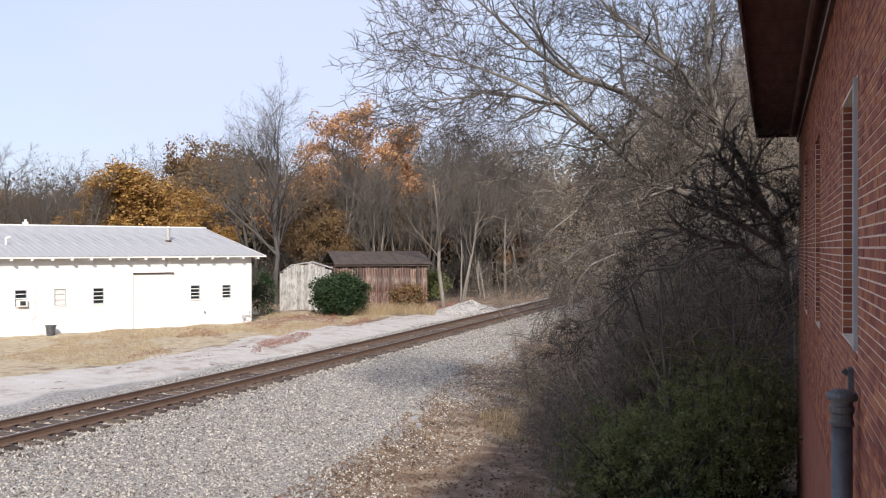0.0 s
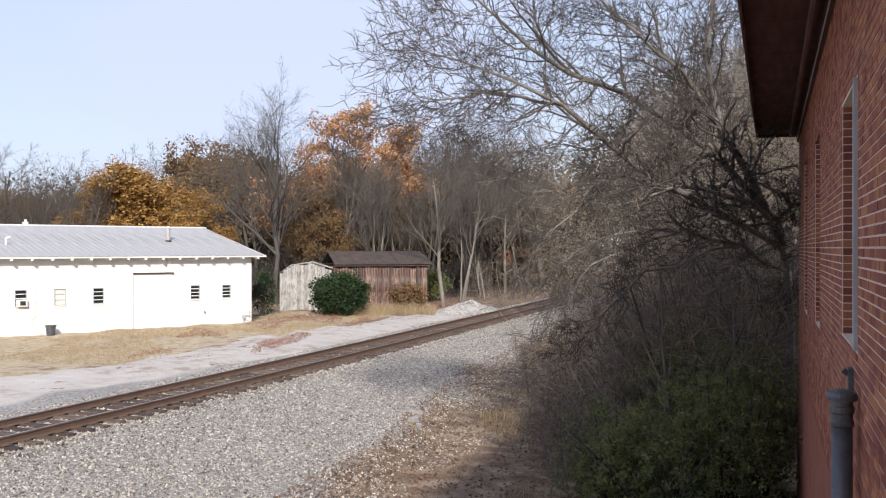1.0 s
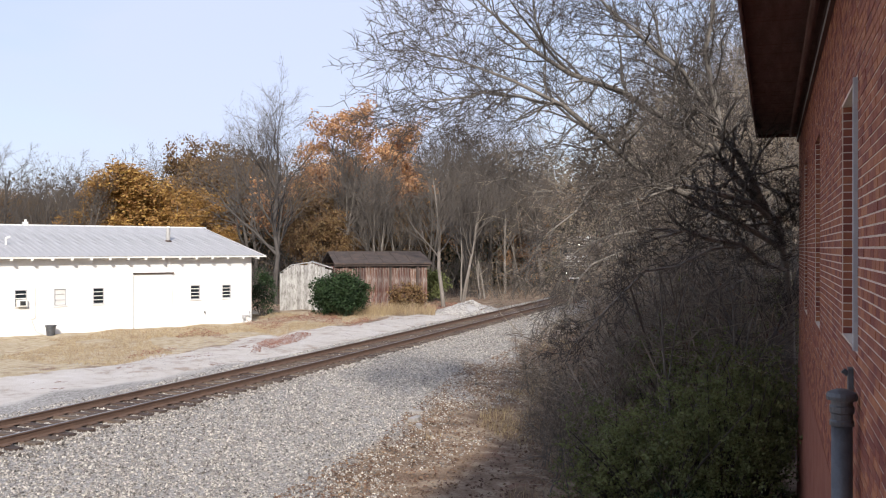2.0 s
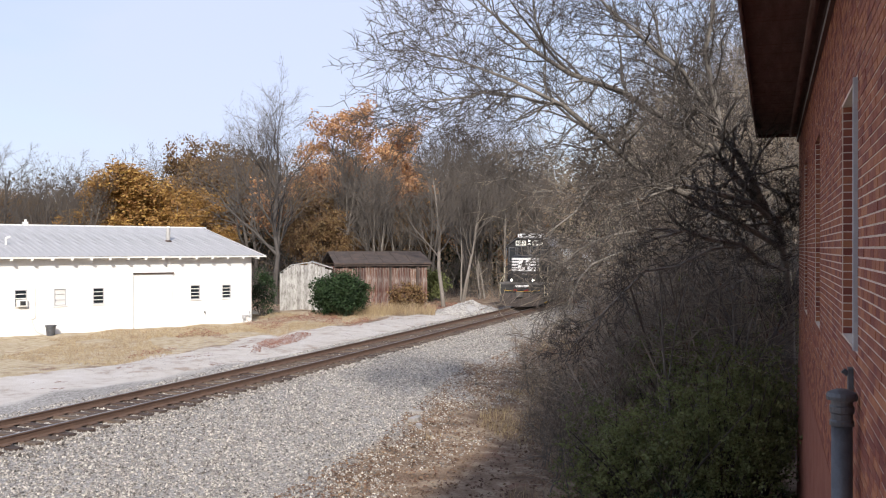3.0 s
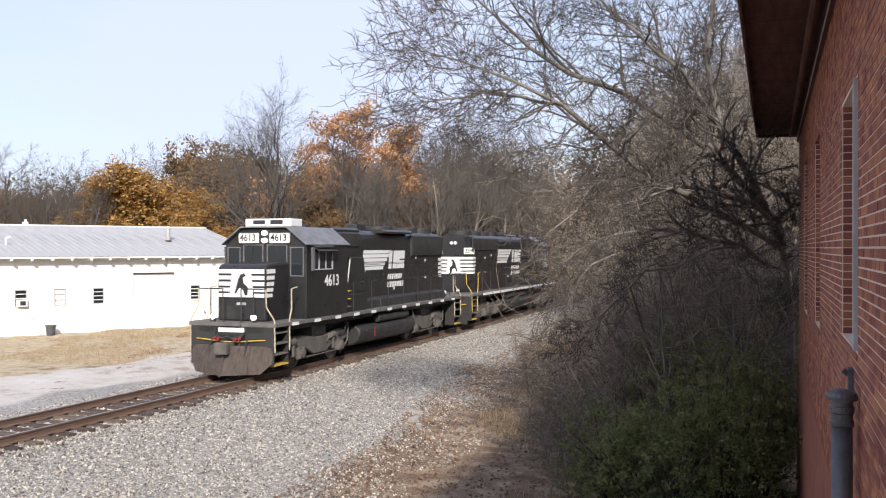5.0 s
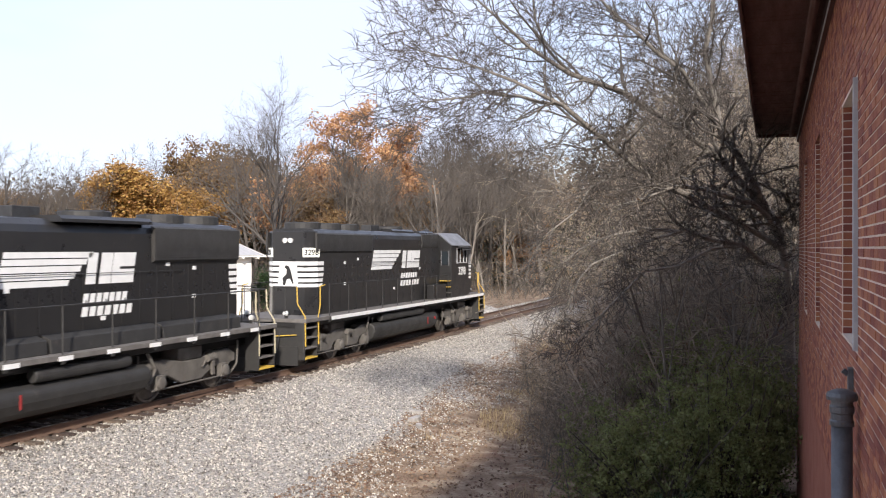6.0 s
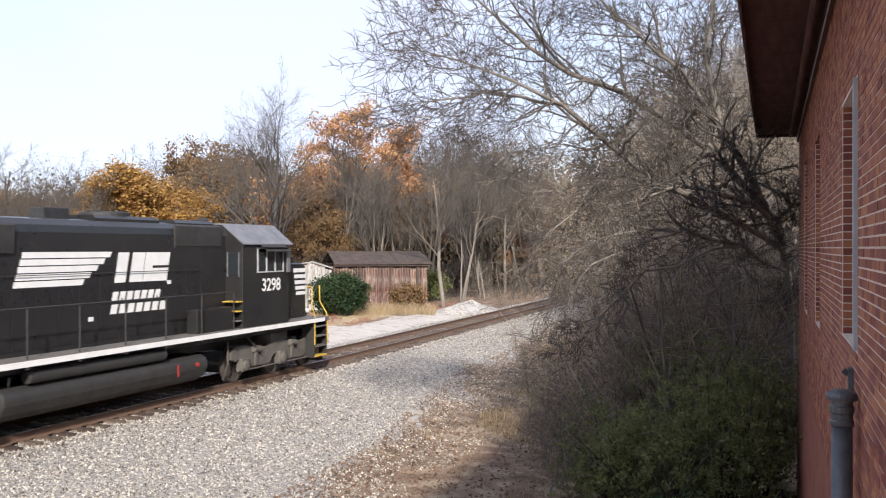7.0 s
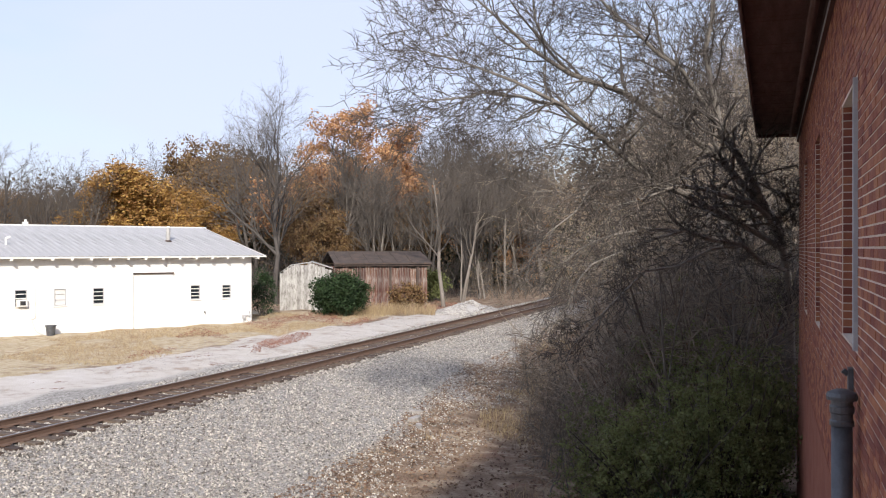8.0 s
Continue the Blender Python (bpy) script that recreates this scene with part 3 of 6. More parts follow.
    for (x0, x1, z0, z1), kd in zip(holes, kinds):
        win = part("window", Shape().box(x0, x0 + 0.04, 0.03, 0.1, z0, z1).box(x1 - 0.04, x1, 0.03, 0.1, z0, z1).box(x0 + 0.04, x1 - 0.04, 0.03, 0.1, z0, z0 + 0.04).box(x0 + 0.04, x1 - 0.04, 0.03, 0.1, z1 - 0.04, z1), "frame_paint", b, "small steel framed window")
        part("sill", Shape().box(x0 - 0.06, x1 + 0.06, -0.05, 0.03, z0 - 0.06, z0), "white_trim", win)
        if kd == "blind":
            part("blind", Shape().box(x0 + 0.04, x1 - 0.04, 0.07, 0.09, z0 + 0.04, z1 - 0.04), "shade_white", win, "closed pale blind behind the glass")
            for i in range(1, 3):
                zz = z0 + (z1 - z0) * i / 3
                part("glazing_bar", Shape().box(x0 + 0.04, x1 - 0.04, 0.045, 0.069, zz - 0.012, zz + 0.012), "frame_paint", win)
        else:
            part("pane", Shape().box(x0 + 0.04, x1 - 0.04, 0.075, 0.085, z0 + 0.04, z1 - 0.04), "glass", win, "dark glass pane")
            for i in range(1, 4):
                zz = z0 + (z1 - z0) * i / 4
                part("glazing_bar", Shape().box(x0 + 0.04, x1 - 0.04, 0.03, 0.07, zz - 0.02, zz + 0.02), "white_trim", win)
        if kd == "cooler":
            box = part("air_conditioner", Shape().box(x0 + 0.07, x1 - 0.05, -0.22, 0.025, z0 + 0.02, z0 + 0.36), "white_trim", win, "white window air conditioner", bevel=0.015)
            part("vent", Shape().box(x0 + 0.18, x1 - 0.14, -0.235, -0.215, z0 + 0.09, z0 + 0.29), "dark_metal", box)
    # wide sliding door, painted like the wall
    door = part("sliding_door", Shape().box(-6.85, -4.76, -0.055, -0.012, -0.32, 2.5), "white_wall", b, "wide white sliding door flush with the wall")
    part("door_track", Shape().box(-6.9, -4.7, -0.12, -0.008, 2.5, 2.58), "old_roof", b, "weathered sliding door track")
    part("door_edge", Shape().box(-6.885, -6.853, -0.06, -0.012, -0.32, 2.5), "frame_paint", door)
    part("vent_pipe", Shape().lathe([(0.12, 4.1), (0.12, 4.98), (0.17, 5.0), (0.17, 5.07), (0.02, 5.1)], 14, (-3.6, 3.0, 0), "z"), "white_trim", b, "white roof vent pipe", smooth=True)
    part("pipe_flashing", Shape().lathe([(0.30, 4.14), (0.13, 4.32)], 10, (-3.6, 3.0, 0), "z"), "old_roof", b)
    part("roof_vent", Shape().rod((-12.5, 2.0, 3.9), (-12.5, 2.0, 4.35), 0.05, 8).rod((-12.5, 2.0, 4.35), (-12.3, 2.0, 4.42), 0.06, 8), "white_trim", b)
    part("finial", Shape().box(-10.2, -9.95, 6.9, 7.1, 5.15, 5.32).box(-10.12, -10.02, 6.95, 7.05, 5.32, 5.45), "white_trim", b)
    part("wall_conduit", Shape().pipe([(-11.75, -0.04, 1.95), (-11.75, -0.04, 0.5), (-11.95, -0.04, 0.45), (-11.75, -0.06, -0.15), (-11.4, -0.06, -0.3)], 0.022, 6), "white_trim", b)
    part("meter_pipe", Shape().pipe([(-0.55, -0.1, -0.45), (-0.55, -0.1, 0.0), (-0.35, -0.1, 0.1), (-0.15, -0.1, 0.0), (-0.15, -0.05, 0.3)], 0.03, 6).box(-0.62, -0.48, -0.2, -0.05, -0.1, 0.1), "frame_paint", b)
    part("wall_tap", Shape().rod((-2.9, 0.0, 0.38), (-2.9, -0.1, 0.38), 0.035, 8).rod((-2.9, -0.1, 0.38), (-2.9, -0.12, 0.28), 0.025, 8), "dark_metal", b)
    m = b.matrix_world
    p = m @ Vector((-11.18, -0.5, 0))
    bn = thing("rubbish_bin", "small dark plastic bin standing by the white wall", "bin", at=pose(p.x, p.y, float(land(p.x, p.y))))
    part("bin_body", Shape().lathe([(0.19, 0.0), (0.23, 0.46), (0.25, 0.47), (0.25, 0.5), (0.21, 0.5), (0.2, 0.1)], 16, (0, 0, 0), "z"), "pipe_paint", bn)
    part("bin_rim", Shape().lathe([(0.255, 0.44), (0.265, 0.45), (0.265, 0.49), (0.255, 0.5)], 16, (0, 0, 0), "z"), "pipe_paint", bn)


white_building()


# ---- rusty shed ----
def shed():
    b = thing("rusty_shed", "derelict shed of rusty corrugated sheets with a whitewashed end", "shed", at=pose(-31.2, 57.4, -0.5, 0, 0, 35.5))
    # local x along the rusty side, y into the shed
    L, D, H = 7.4, 7.0, 3.1
    part("side_core", Shape().box(0, L, 0.06, 0.12, 0, H), "old_roof", b)
    n = 18
    w = L / n
    sheet = Shape()
    k = 7
    for zz in (0.0, H):
        sheet.v += [(w * i / (k - 1), 0.05 * (i % 2) - 0.03, zz) for i in range(k)] + [(w * i / (k - 1), 0.05 * (i % 2) - 0.015, zz) for i in range(k)]
    for i in range(k - 1):
        sheet.f += [(i, i + 1, 2 * k + i + 1, 2 * k + i), (k + i, 3 * k + i, 3 * k + i + 1, k + i + 1), (2 * k + i, 2 * k + i + 1, 3 * k + i + 1, 3 * k + i)]
    me = sheet.mesh("rusty_sheet")
    me.materials.append(MAT["rust"])
    r = random.Random(8)
    for i in range(n):
        ob = part("rusty_sheet", me, "rust", b)
        ob.matrix_local = pose(i * w, r.uniform(-0.03, 0.03), r.uniform(-0.05, 0.06), r.uniform(-0.6, 0.6), r.uniform(-0.5, 0.5), 0)
        ob.scale = (1, 1, r.uniform(0.93, 1.02))
    part("back_wall", Shape().box(0, L, D - 0.1, D, 0, H), "rust", b)
    part("far_wall", Shape().box(L - 0.1, L, 0.12, D - 0.1, 0, H), "rust", b)
    roof = Shape().prism([(-0.35, 3.2), (D / 2, 4.0), (D + 0.3, 3.2), (D + 0.3, 3.3), (D / 2, 4.12), (-0.35, 3.3)], 0.6, L + 0.3, "x")
    part("roof", roof, "old_roof", b)
    for i in range(6):
        x = 1.0 + i * 1.05
        part("roof_batten", Shape().prism([(-0.36, 3.30), (D / 2, 4.12), (D / 2, 4.15), (-0.36, 3.33)], x, x + 0.07, "x"), "old_roof", b)
    for x in (2.4, 4.6, 6.6):
        part("post", Shape().box(x, x + 0.14, -0.16, -0.04, 0, 3.25), "old_roof", b)
    part("eave_beam", Shape().box(0.6, L + 0.2, -0.22, -0.08, 3.06, 3.2), "old_roof", b)
    part("near_end", Shape().box(0, 0.1, 0.12, D - 0.1, 0, H), "rust", b)


def white_shed():
    x, y = -32.6, 53.6
    b = thing("white_shed", "small derelict whitewashed shed beside the rusty one", "shed", at=pose(x, y, float(land(x, y)) - 0.1, 0, 0, 28))
    r = random.Random(18)
    n, w = 15, 3.5
    for i in range(n):
        x0, x1 = w * i / n, w * (i + 1) / n - 0.015
        top = np.interp((i + 0.5) / n, [0, 0.2, 0.62, 1], [2.6, 3.15, 3.35, 2.9])
        part("board", Shape().box(x0, x1, r.uniform(-0.02, 0.01), 0.06, 0, float(top) - r.uniform(0, 0.14)), "old_white", b)
    part("back_board", Shape().box(0.02, w - 0.02, 0.07, 0.12, 0, 2.5), "old_white", b)
    part("roof", Shape().prism([(-0.05, 2.60), (0.2 * w, 3.12), (0.62 * w, 3.34), (w + 0.05, 2.9), (w + 0.05, 2.93), (0.62 * w, 3.38), (0.2 * w, 3.16), (-0.05, 2.64)], 0.0, 3.0), "old_white", b)
    for a in (0.0, w - 0.06):
        part("side_wall", Shape().box(a, a + 0.06, 0.12, 2.9, 0, 2.55), "old_white", b)
    part("rear_wall", Shape().box(0.06, w - 0.06, 2.84, 2.9, 0, 2.55), "old_white", b)


white_shed()


shed()


# ---- brick depot beside the camera ----
DEPOT = pose(0.571, 0, 0, 0, 0, math.degrees(0.0257))
WINS = [(3.36, 4.52, 3.06, 5.17), (6.98, 8.55, 3.15, 5.08), (12.28, 13.65, 2.86, 5.33), (16.5, 17.9, 2.76, 5.40)]
WALL_END, WALL_TOP, WALL_MID = 21.3, 6.36, 1.58


def depot():
    w = tagged(new("depot_wall", None), "red brick depot wall with pale mortar and recessed windows", "wall", kind="structure")
    w.matrix_world = DEPOT
    r = random.Random(12)
    # core behind the bricks shows as the mortar
    core = Shape()
    ys = -5.0
    for y0, y1, z0, z1 in WINS:
        core.box(0.001, 0.3, ys, y0, WALL_MID, WALL_TOP)
        core.box(0.001, 0.3, y0, y1, WALL_MID, z0)
        core.box(0.001, 0.3, y0, y1, z1, WALL_TOP)
        ys = y1
    core.box(0.001, 0.3, ys, WALL_END - 0.004, WALL_MID, WALL_TOP)
    part("mortar", core, "mortar", w, "pale mortar joints")
    part("rendered_base", Shape().prism([(-0.012, WALL_MID + 0.02), (0.3, WALL_MID + 0.02), (0.3, -2.0), (-0.05, -2.0), (-0.045, 0.6)], -5.0, WALL_END + 0.01), "red_render", w, "smooth red painted render at the base")
    part("end_wall", Shape().box(0.3, 9.0, WALL_END - 0.3, WALL_END, -2.0, WALL_TOP), "red_render", w)
    part("near_wall", Shape().box(0.3, 9.0, -5.0, -4.7, -2.0, WALL_TOP), "red_render", w)
    part("rear_wall", Shape().box(8.7, 9.0, -4.7, WALL_END - 0.3, -2.0, WALL_TOP), "red_render", w)
    ch, bl = 0.0677, 0.2032
    brick_me = Shape().box(-0.004, 0.05, 0.006, bl - 0.006, 0.0065, ch - 0.0065).mesh("brick")
    brick_me.materials.append(MAT["brick"])
    rest = Shape()
    row, z, made = 0, WALL_MID, 0
    while z < WALL_TOP - ch:
        y = -4.95 + (bl / 2 if row % 2 else 0)
        while y < WALL_END - 0.05:
            a, b = y, min(y + bl, WALL_END)
            for y0, y1, z0, z1 in WINS:
                if z + ch * 0.5 > z0 and z + ch * 0.5 < z1:
                    if a >= y0 - 0.03 and b <= y1 + 0.03:
                        a = b
                    elif a < y0 < b:
                        b = y0
                    elif a < y1 < b:
                        a = y1
            if b - a > 0.03:
                whole = b - a > bl - 0.01
                if whole and 5.4 < y < 9.6 and 3.0 < z < 4.6 and made < 300:
                    ob = part("brick", brick_me, "brick", w)
                    ob.matrix_local = pose(r.uniform(-0.002, 0.002), a, z)
                    made += 1
                else:
                    j = r.uniform(-0.002, 0.002)
                    rest.box(-0.004 + j, 0.05, a + 0.006, b - 0.006, z + 0.0065, z + ch - 0.0065)
            y += bl
        z += ch
        row += 1
    # bricks that turn into the window reveals
    z = WALL_MID
    while z < WALL_TOP - ch:
        for y0, y1, z0, z1 in WINS:
            if z0 < z + ch / 2 < z1:
                rest.box(0.01, 0.105, y1 - 0.006, y1 + 0.04, z + 0.005, z + ch - 0.005)
                rest.box(0.115, 0.21, y1 - 0.006, y1 + 0.04, z + 0.005, z + ch - 0.005)
        z += ch
    tagged(part("brickwork", rest, "brick_rest", w), kind="stuff")
    for y0, y1, z0, z1 in WINS:
        win = tagged(new("depot_window", None), "tall grey painted sash window recessed in the brick wall", "window", "depot windows", "structure")
        win.matrix_world = DEPOT
        f = Shape().box(0.08, 0.16, y0 + 0.003, y0 + 0.07, z0, z1).box(0.08, 0.16, y1 - 0.075, y1 - 0.009, z0, z1).box(0.08, 0.16, y0 + 0.07, y1 - 0.075, z1 - 0.08, z1 - 0.003).box(0.08, 0.16, y0 + 0.07, y1 - 0.075, z0 + 0.003, z0 + 0.08)
        part("window_frame", f, "frame_paint", win, bevel=0.006)
        if y0 == WINS[1][0]:
            part("storm_track", Shape().box(-0.034, 0.07, y0 + 0.002, y0 + 0.05, z0 + 0.01, z1 - 0.01), "frame_paint", win, "pale metal storm window track", bevel=0.004)
        part("meeting_rail", Shape().box(0.09, 0.14, y0 + 0.07, y1 - 0.075, (z0 + z1) / 2 - 0.025, (z0 + z1) / 2 + 0.025), "frame_paint", win)
        for a, b in ((z0 + 0.08, (z0 + z1) / 2 - 0.025), ((z0 + z1) / 2 + 0.025, z1 - 0.08)):
            part("pane", Shape().box(0.11, 0.118, y0 + 0.07, y1 - 0.075, a, b), "glass", win)
        part("sill", Shape().prism([(-0.018, z0 - 0.06), (0.16, z0 - 0.06), (0.16, z0 + 0.002), (-0.018, z0 - 0.02)], y0 - 0.02, y1 + 0.02), "red_render", win, bevel=0.006)
    # eave: soffit boards, fascia, roof
    e = tagged(new("depot_roof", None), "dark red boarded eave and roof of the depot", "roof", kind="structure")
    e.matrix_world = DEPOT
    end, out = WALL_END + 0.15, -0.85
    y = 2.0
    while y < end - 0.1:
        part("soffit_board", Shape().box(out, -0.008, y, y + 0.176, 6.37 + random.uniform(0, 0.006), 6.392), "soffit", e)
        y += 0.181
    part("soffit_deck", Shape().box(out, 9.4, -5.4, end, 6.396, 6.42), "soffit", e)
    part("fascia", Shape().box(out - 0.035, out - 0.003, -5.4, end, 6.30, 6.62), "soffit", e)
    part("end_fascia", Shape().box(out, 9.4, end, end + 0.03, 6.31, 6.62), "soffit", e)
    part("frieze_board", Shape().box(-0.05, -0.008, -5.0, WALL_END, 6.17, 6.366), "soffit", e)
    part("roof_slope", Shape().prism([(out - 0.06, 6.62), (4.4, 7.3), (9.5, 6.62), (9.5, 6.56), (out - 0.06, 6.56)], -5.45, end + 0.06), "old_roof", e)
    part("trim_board", Shape().box(-0.062, -0.052, -5.0, WALL_END - 0.02, 6.17, 6.2), "frame_paint", e, "thin pale trim along the top of the bricks")
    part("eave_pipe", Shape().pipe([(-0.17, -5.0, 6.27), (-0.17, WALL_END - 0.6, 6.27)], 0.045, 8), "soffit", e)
    # drain pipe with a cap, low on the wall
    p = thing("vent_stack", "grey iron vent pipe with ribbed cap on the brick wall", "pipe", at=DEPOT @ pose(-0.112, 6.87, 0))
    part("stack_pipe", Shape().lathe([(0.069, -1.6), (0.069, 2.74)], 20, (0, 0, 0), "z"), "pipe_paint", p, smooth=True)
    part("stack_cap", Shape().lathe([(0.074, 2.66), (0.080, 2.66), (0.080, 2.69), (0.072, 2.70), (0.072, 2.74), (0.080, 2.75), (0.080, 2.79), (0.072, 2.80), (0.072, 2.83), (0.100, 2.835), (0.103, 2.86), (0.094, 2.885), (0.05, 2.905), (0.02, 2.91)], 20, (0, 0, 0), "z"), "pipe_paint", p)
    for z in (0.3, 1.9):
        part("bracket", Shape().lathe([(0.076, z), (0.076, z + 0.05)], 16, (0, 0, 0), "z").box(0.06, 0.106, -0.02, 0.02, z, z + 0.04), "pipe_paint", p)
    q = thing("wall_bracket", "bent grey metal bracket below a depot window", "bracket", at=DEPOT @ pose(0, 7.35, 0))
    part("bracket_plate", Shape().box(-0.04, -0.006, -0.06, 0.06, 2.80, 3.00), "pipe_paint", q)
    part("bracket_arm", Shape().rod((-0.04, 0, 2.95), (-0.075, 0, 2.98), 0.02, 8), "pipe_paint", q)


depot()


# ---- trees ----
def tubes(name, lines, material):
    """lines: list of (points, radii); one tapered tube each."""
    V, F, base = [], [], 0
    groups = {}
    for p, r in lines:
        n = 8 if r[0] > 0.09 else 5 if r[0] > 0.02 else 3
        groups.setdefault((len(p), n), []).append((p, r))
    for (k, n), g in groups.items():
        P = np.array([a for a, _ in g])
        R = np.array([b for _, b in g])
        T = np.gradient(P, axis=1)
        T /= np.linalg.norm(T, axis=2, keepdims=True) + 1e-9
        ref = np.where(np.abs(T[..., 2:3]) < 0.9, np.array([0, 0, 1.0]), np.array([1.0, 0, 0]))
        S = np.cross(T, ref)
        S /= np.linalg.norm(S, axis=2, keepdims=True) + 1e-9
        U = np.cross(T, S)
        a = 2 * np.pi * np.arange(n) / n
        ring = P[:, :, None] + R[:, :, None, None] * (S[:, :, None] * np.cos(a)[:, None] + U[:, :, None] * np.sin(a)[:, None])
        V.append(ring.reshape(-1, 3))
        m = len(g)
        i, j, s = np.meshgrid(np.arange(m), np.arange(k - 1), np.arange(n), indexing="ij")
        b0 = base + i * k * n + j * n
        F.append(np.stack([b0 + s, b0 + (s + 1) % n, b0 + n + (s + 1) % n, b0 + n + s], -1).reshape(-1, 4))
        base += m * k * n
    return fast_mesh(name, np.concatenate(V), np.concatenate(F), material)


def unit(v):
    return v / (np.linalg.norm(v) + 1e-9)


def branch(r, p, d, length, rad, level, top, out, lift=0.05, wander=0.22, kids=(5, 5, 4, 3, 3), angle=(0.45, 1.0), shrink=(0.42, 0.72), tip=0.3, tips=None, start=0.3, coarse=False, thin=0.0065):
    """Grows one branch and its children into out[level]."""
    k = (7, 6, 4, 3, 2)[min(level, 4)] if coarse else (7, 7, 5, 5, 3, 3)[min(level, 5)]
    pts, rads, dirs = [p], [rad], [d]
    step = length / (k - 1)
    for i in range(1, k):
        d = unit(d + r.normal(0, wander, 3) * (0.6 if level == 0 else 1) + np.array([0, 0, lift]))
        p = p + d * step
        pts.append(p)
        dirs.append(d)
        rads.append(rad * (1 - (1 - tip) * i / (k - 1)))
    out.setdefault(level, []).append((pts, rads))
    if level >= top:
        if tips is not None:
            tips.append((pts[-1], d))
            tips.append((pts[-2], d))
        return
    n = kids[min(level, len(kids) - 1)]
    for c in range(n):
        t = start + (1 - start) * (c + r.random()) / n
        i = min(int(t * (k - 1)), k - 2)
        f = t * (k - 1) - i
        q = pts[i] * (1 - f) + pts[i + 1] * f
        side = unit(np.cross(dirs[i], r.normal(0, 1, 3)))
        a = r.uniform(*angle)
        nd = unit(dirs[i] * math.cos(a) + side * math.sin(a))
        rr = (rads[i] * (1 - f) + rads[i + 1] * f) * r.uniform(0.5, 0.75)
        branch(r, q, nd, length * r.uniform(*shrink) * (1.15 - 0.5 * t if level == 0 else 1), max(rr, thin), level + 1, top, out, lift, wander, kids, angle, shrink, tip, tips, 0.2, coarse, thin)


def leaf_cards(name, centres, spread, per, size, material, seed, flat=0.0):
    """Small leaf-shaped quads scattered about many centres."""
    r = np.random.default_rng(seed)
    c = np.repeat(np.asarray(centres), per, axis=0)
    k = len(c)
    c = c + r.normal(0, spread, (k, 3))
    a = r.normal(0, 1, (k, 3))
    a[:, 2] *= 1 - flat
    a /= np.linalg.norm(a, axis=1, keepdims=True)
    b = np.cross(a, r.normal(0, 1, (k, 3)))
    b /= np.linalg.norm(b, axis=1, keepdims=True)
    s = (size * r.uniform(0.6, 1.4, k))[:, None]
    n = np.cross(a, b) * s * 0.25
    v = np.stack([c - a * s, c + b * s * 0.55 + n, c + a * s, c - b * s * 0.55 + n], 1).reshape(-1, 3)
    return fast_mesh(name, v, np.arange(4 * k).reshape(-1, 4), material)


def make_tree(label, seed, height, rad, top=4, bark="dark_bark", twigs="twig_far", leaf=None, leaf_n=0, leaf_size=0.12, at=None, group="", trunks=1, **kw):
    r = np.random.default_rng(seed)
    out, tips = {}, []
    for i in range(trunks):
        d = unit(np.array([r.normal(0, 0.12 + 0.1 * (trunks > 1)), r.normal(0, 0.12 + 0.1 * (trunks > 1)), 1.0]))
        branch(r, np.array([r.normal(0, 0.25) * (trunks > 1), r.normal(0, 0.25) * (trunks > 1), -0.3]), d, height * r.uniform(0.8, 1.0), rad * r.uniform(0.75, 1), 0, top, out, tips=tips, coarse=True, **kw)
    t = thing("tree", label, "tree", group, at=at)
    part("trunk", tubes("trunk", out[0], bark), bark, t, smooth=True)
    tagged(part("limb_work", tubes("limb_work", out.get(1, []) + out.get(2, []), bark if bark != "pale_bark" else "twig_far"), bark, t), kind="stuff")
    tagged(part("twig_work", tubes("twig_work", [x for lv in out if lv > 2 for x in out[lv]], twigs), twigs, t), kind="stuff")
    if leaf:
        pts = np.array([p for p, _ in tips])
        part("crown", leaf_cards("crown", pts, leaf_size * 2.2, leaf_n, leaf_size, leaf, seed), leaf, t)
    return t


def on(x, y, rz=0.0):
    return pose(x, y, float(land(x, y)), 0, 0, rz)


def at_angle(u, depth):
    """The place on the plan at a slope u of the view's right side and a depth from the camera's foot."""
    X = u * depth
    return X * math.cos(VIEW) - depth * math.sin(VIEW), X * math.sin(VIEW) + depth * math.cos(VIEW)


def seen_at(px, depth):
    return at_angle((px - 784) / 1620, depth)


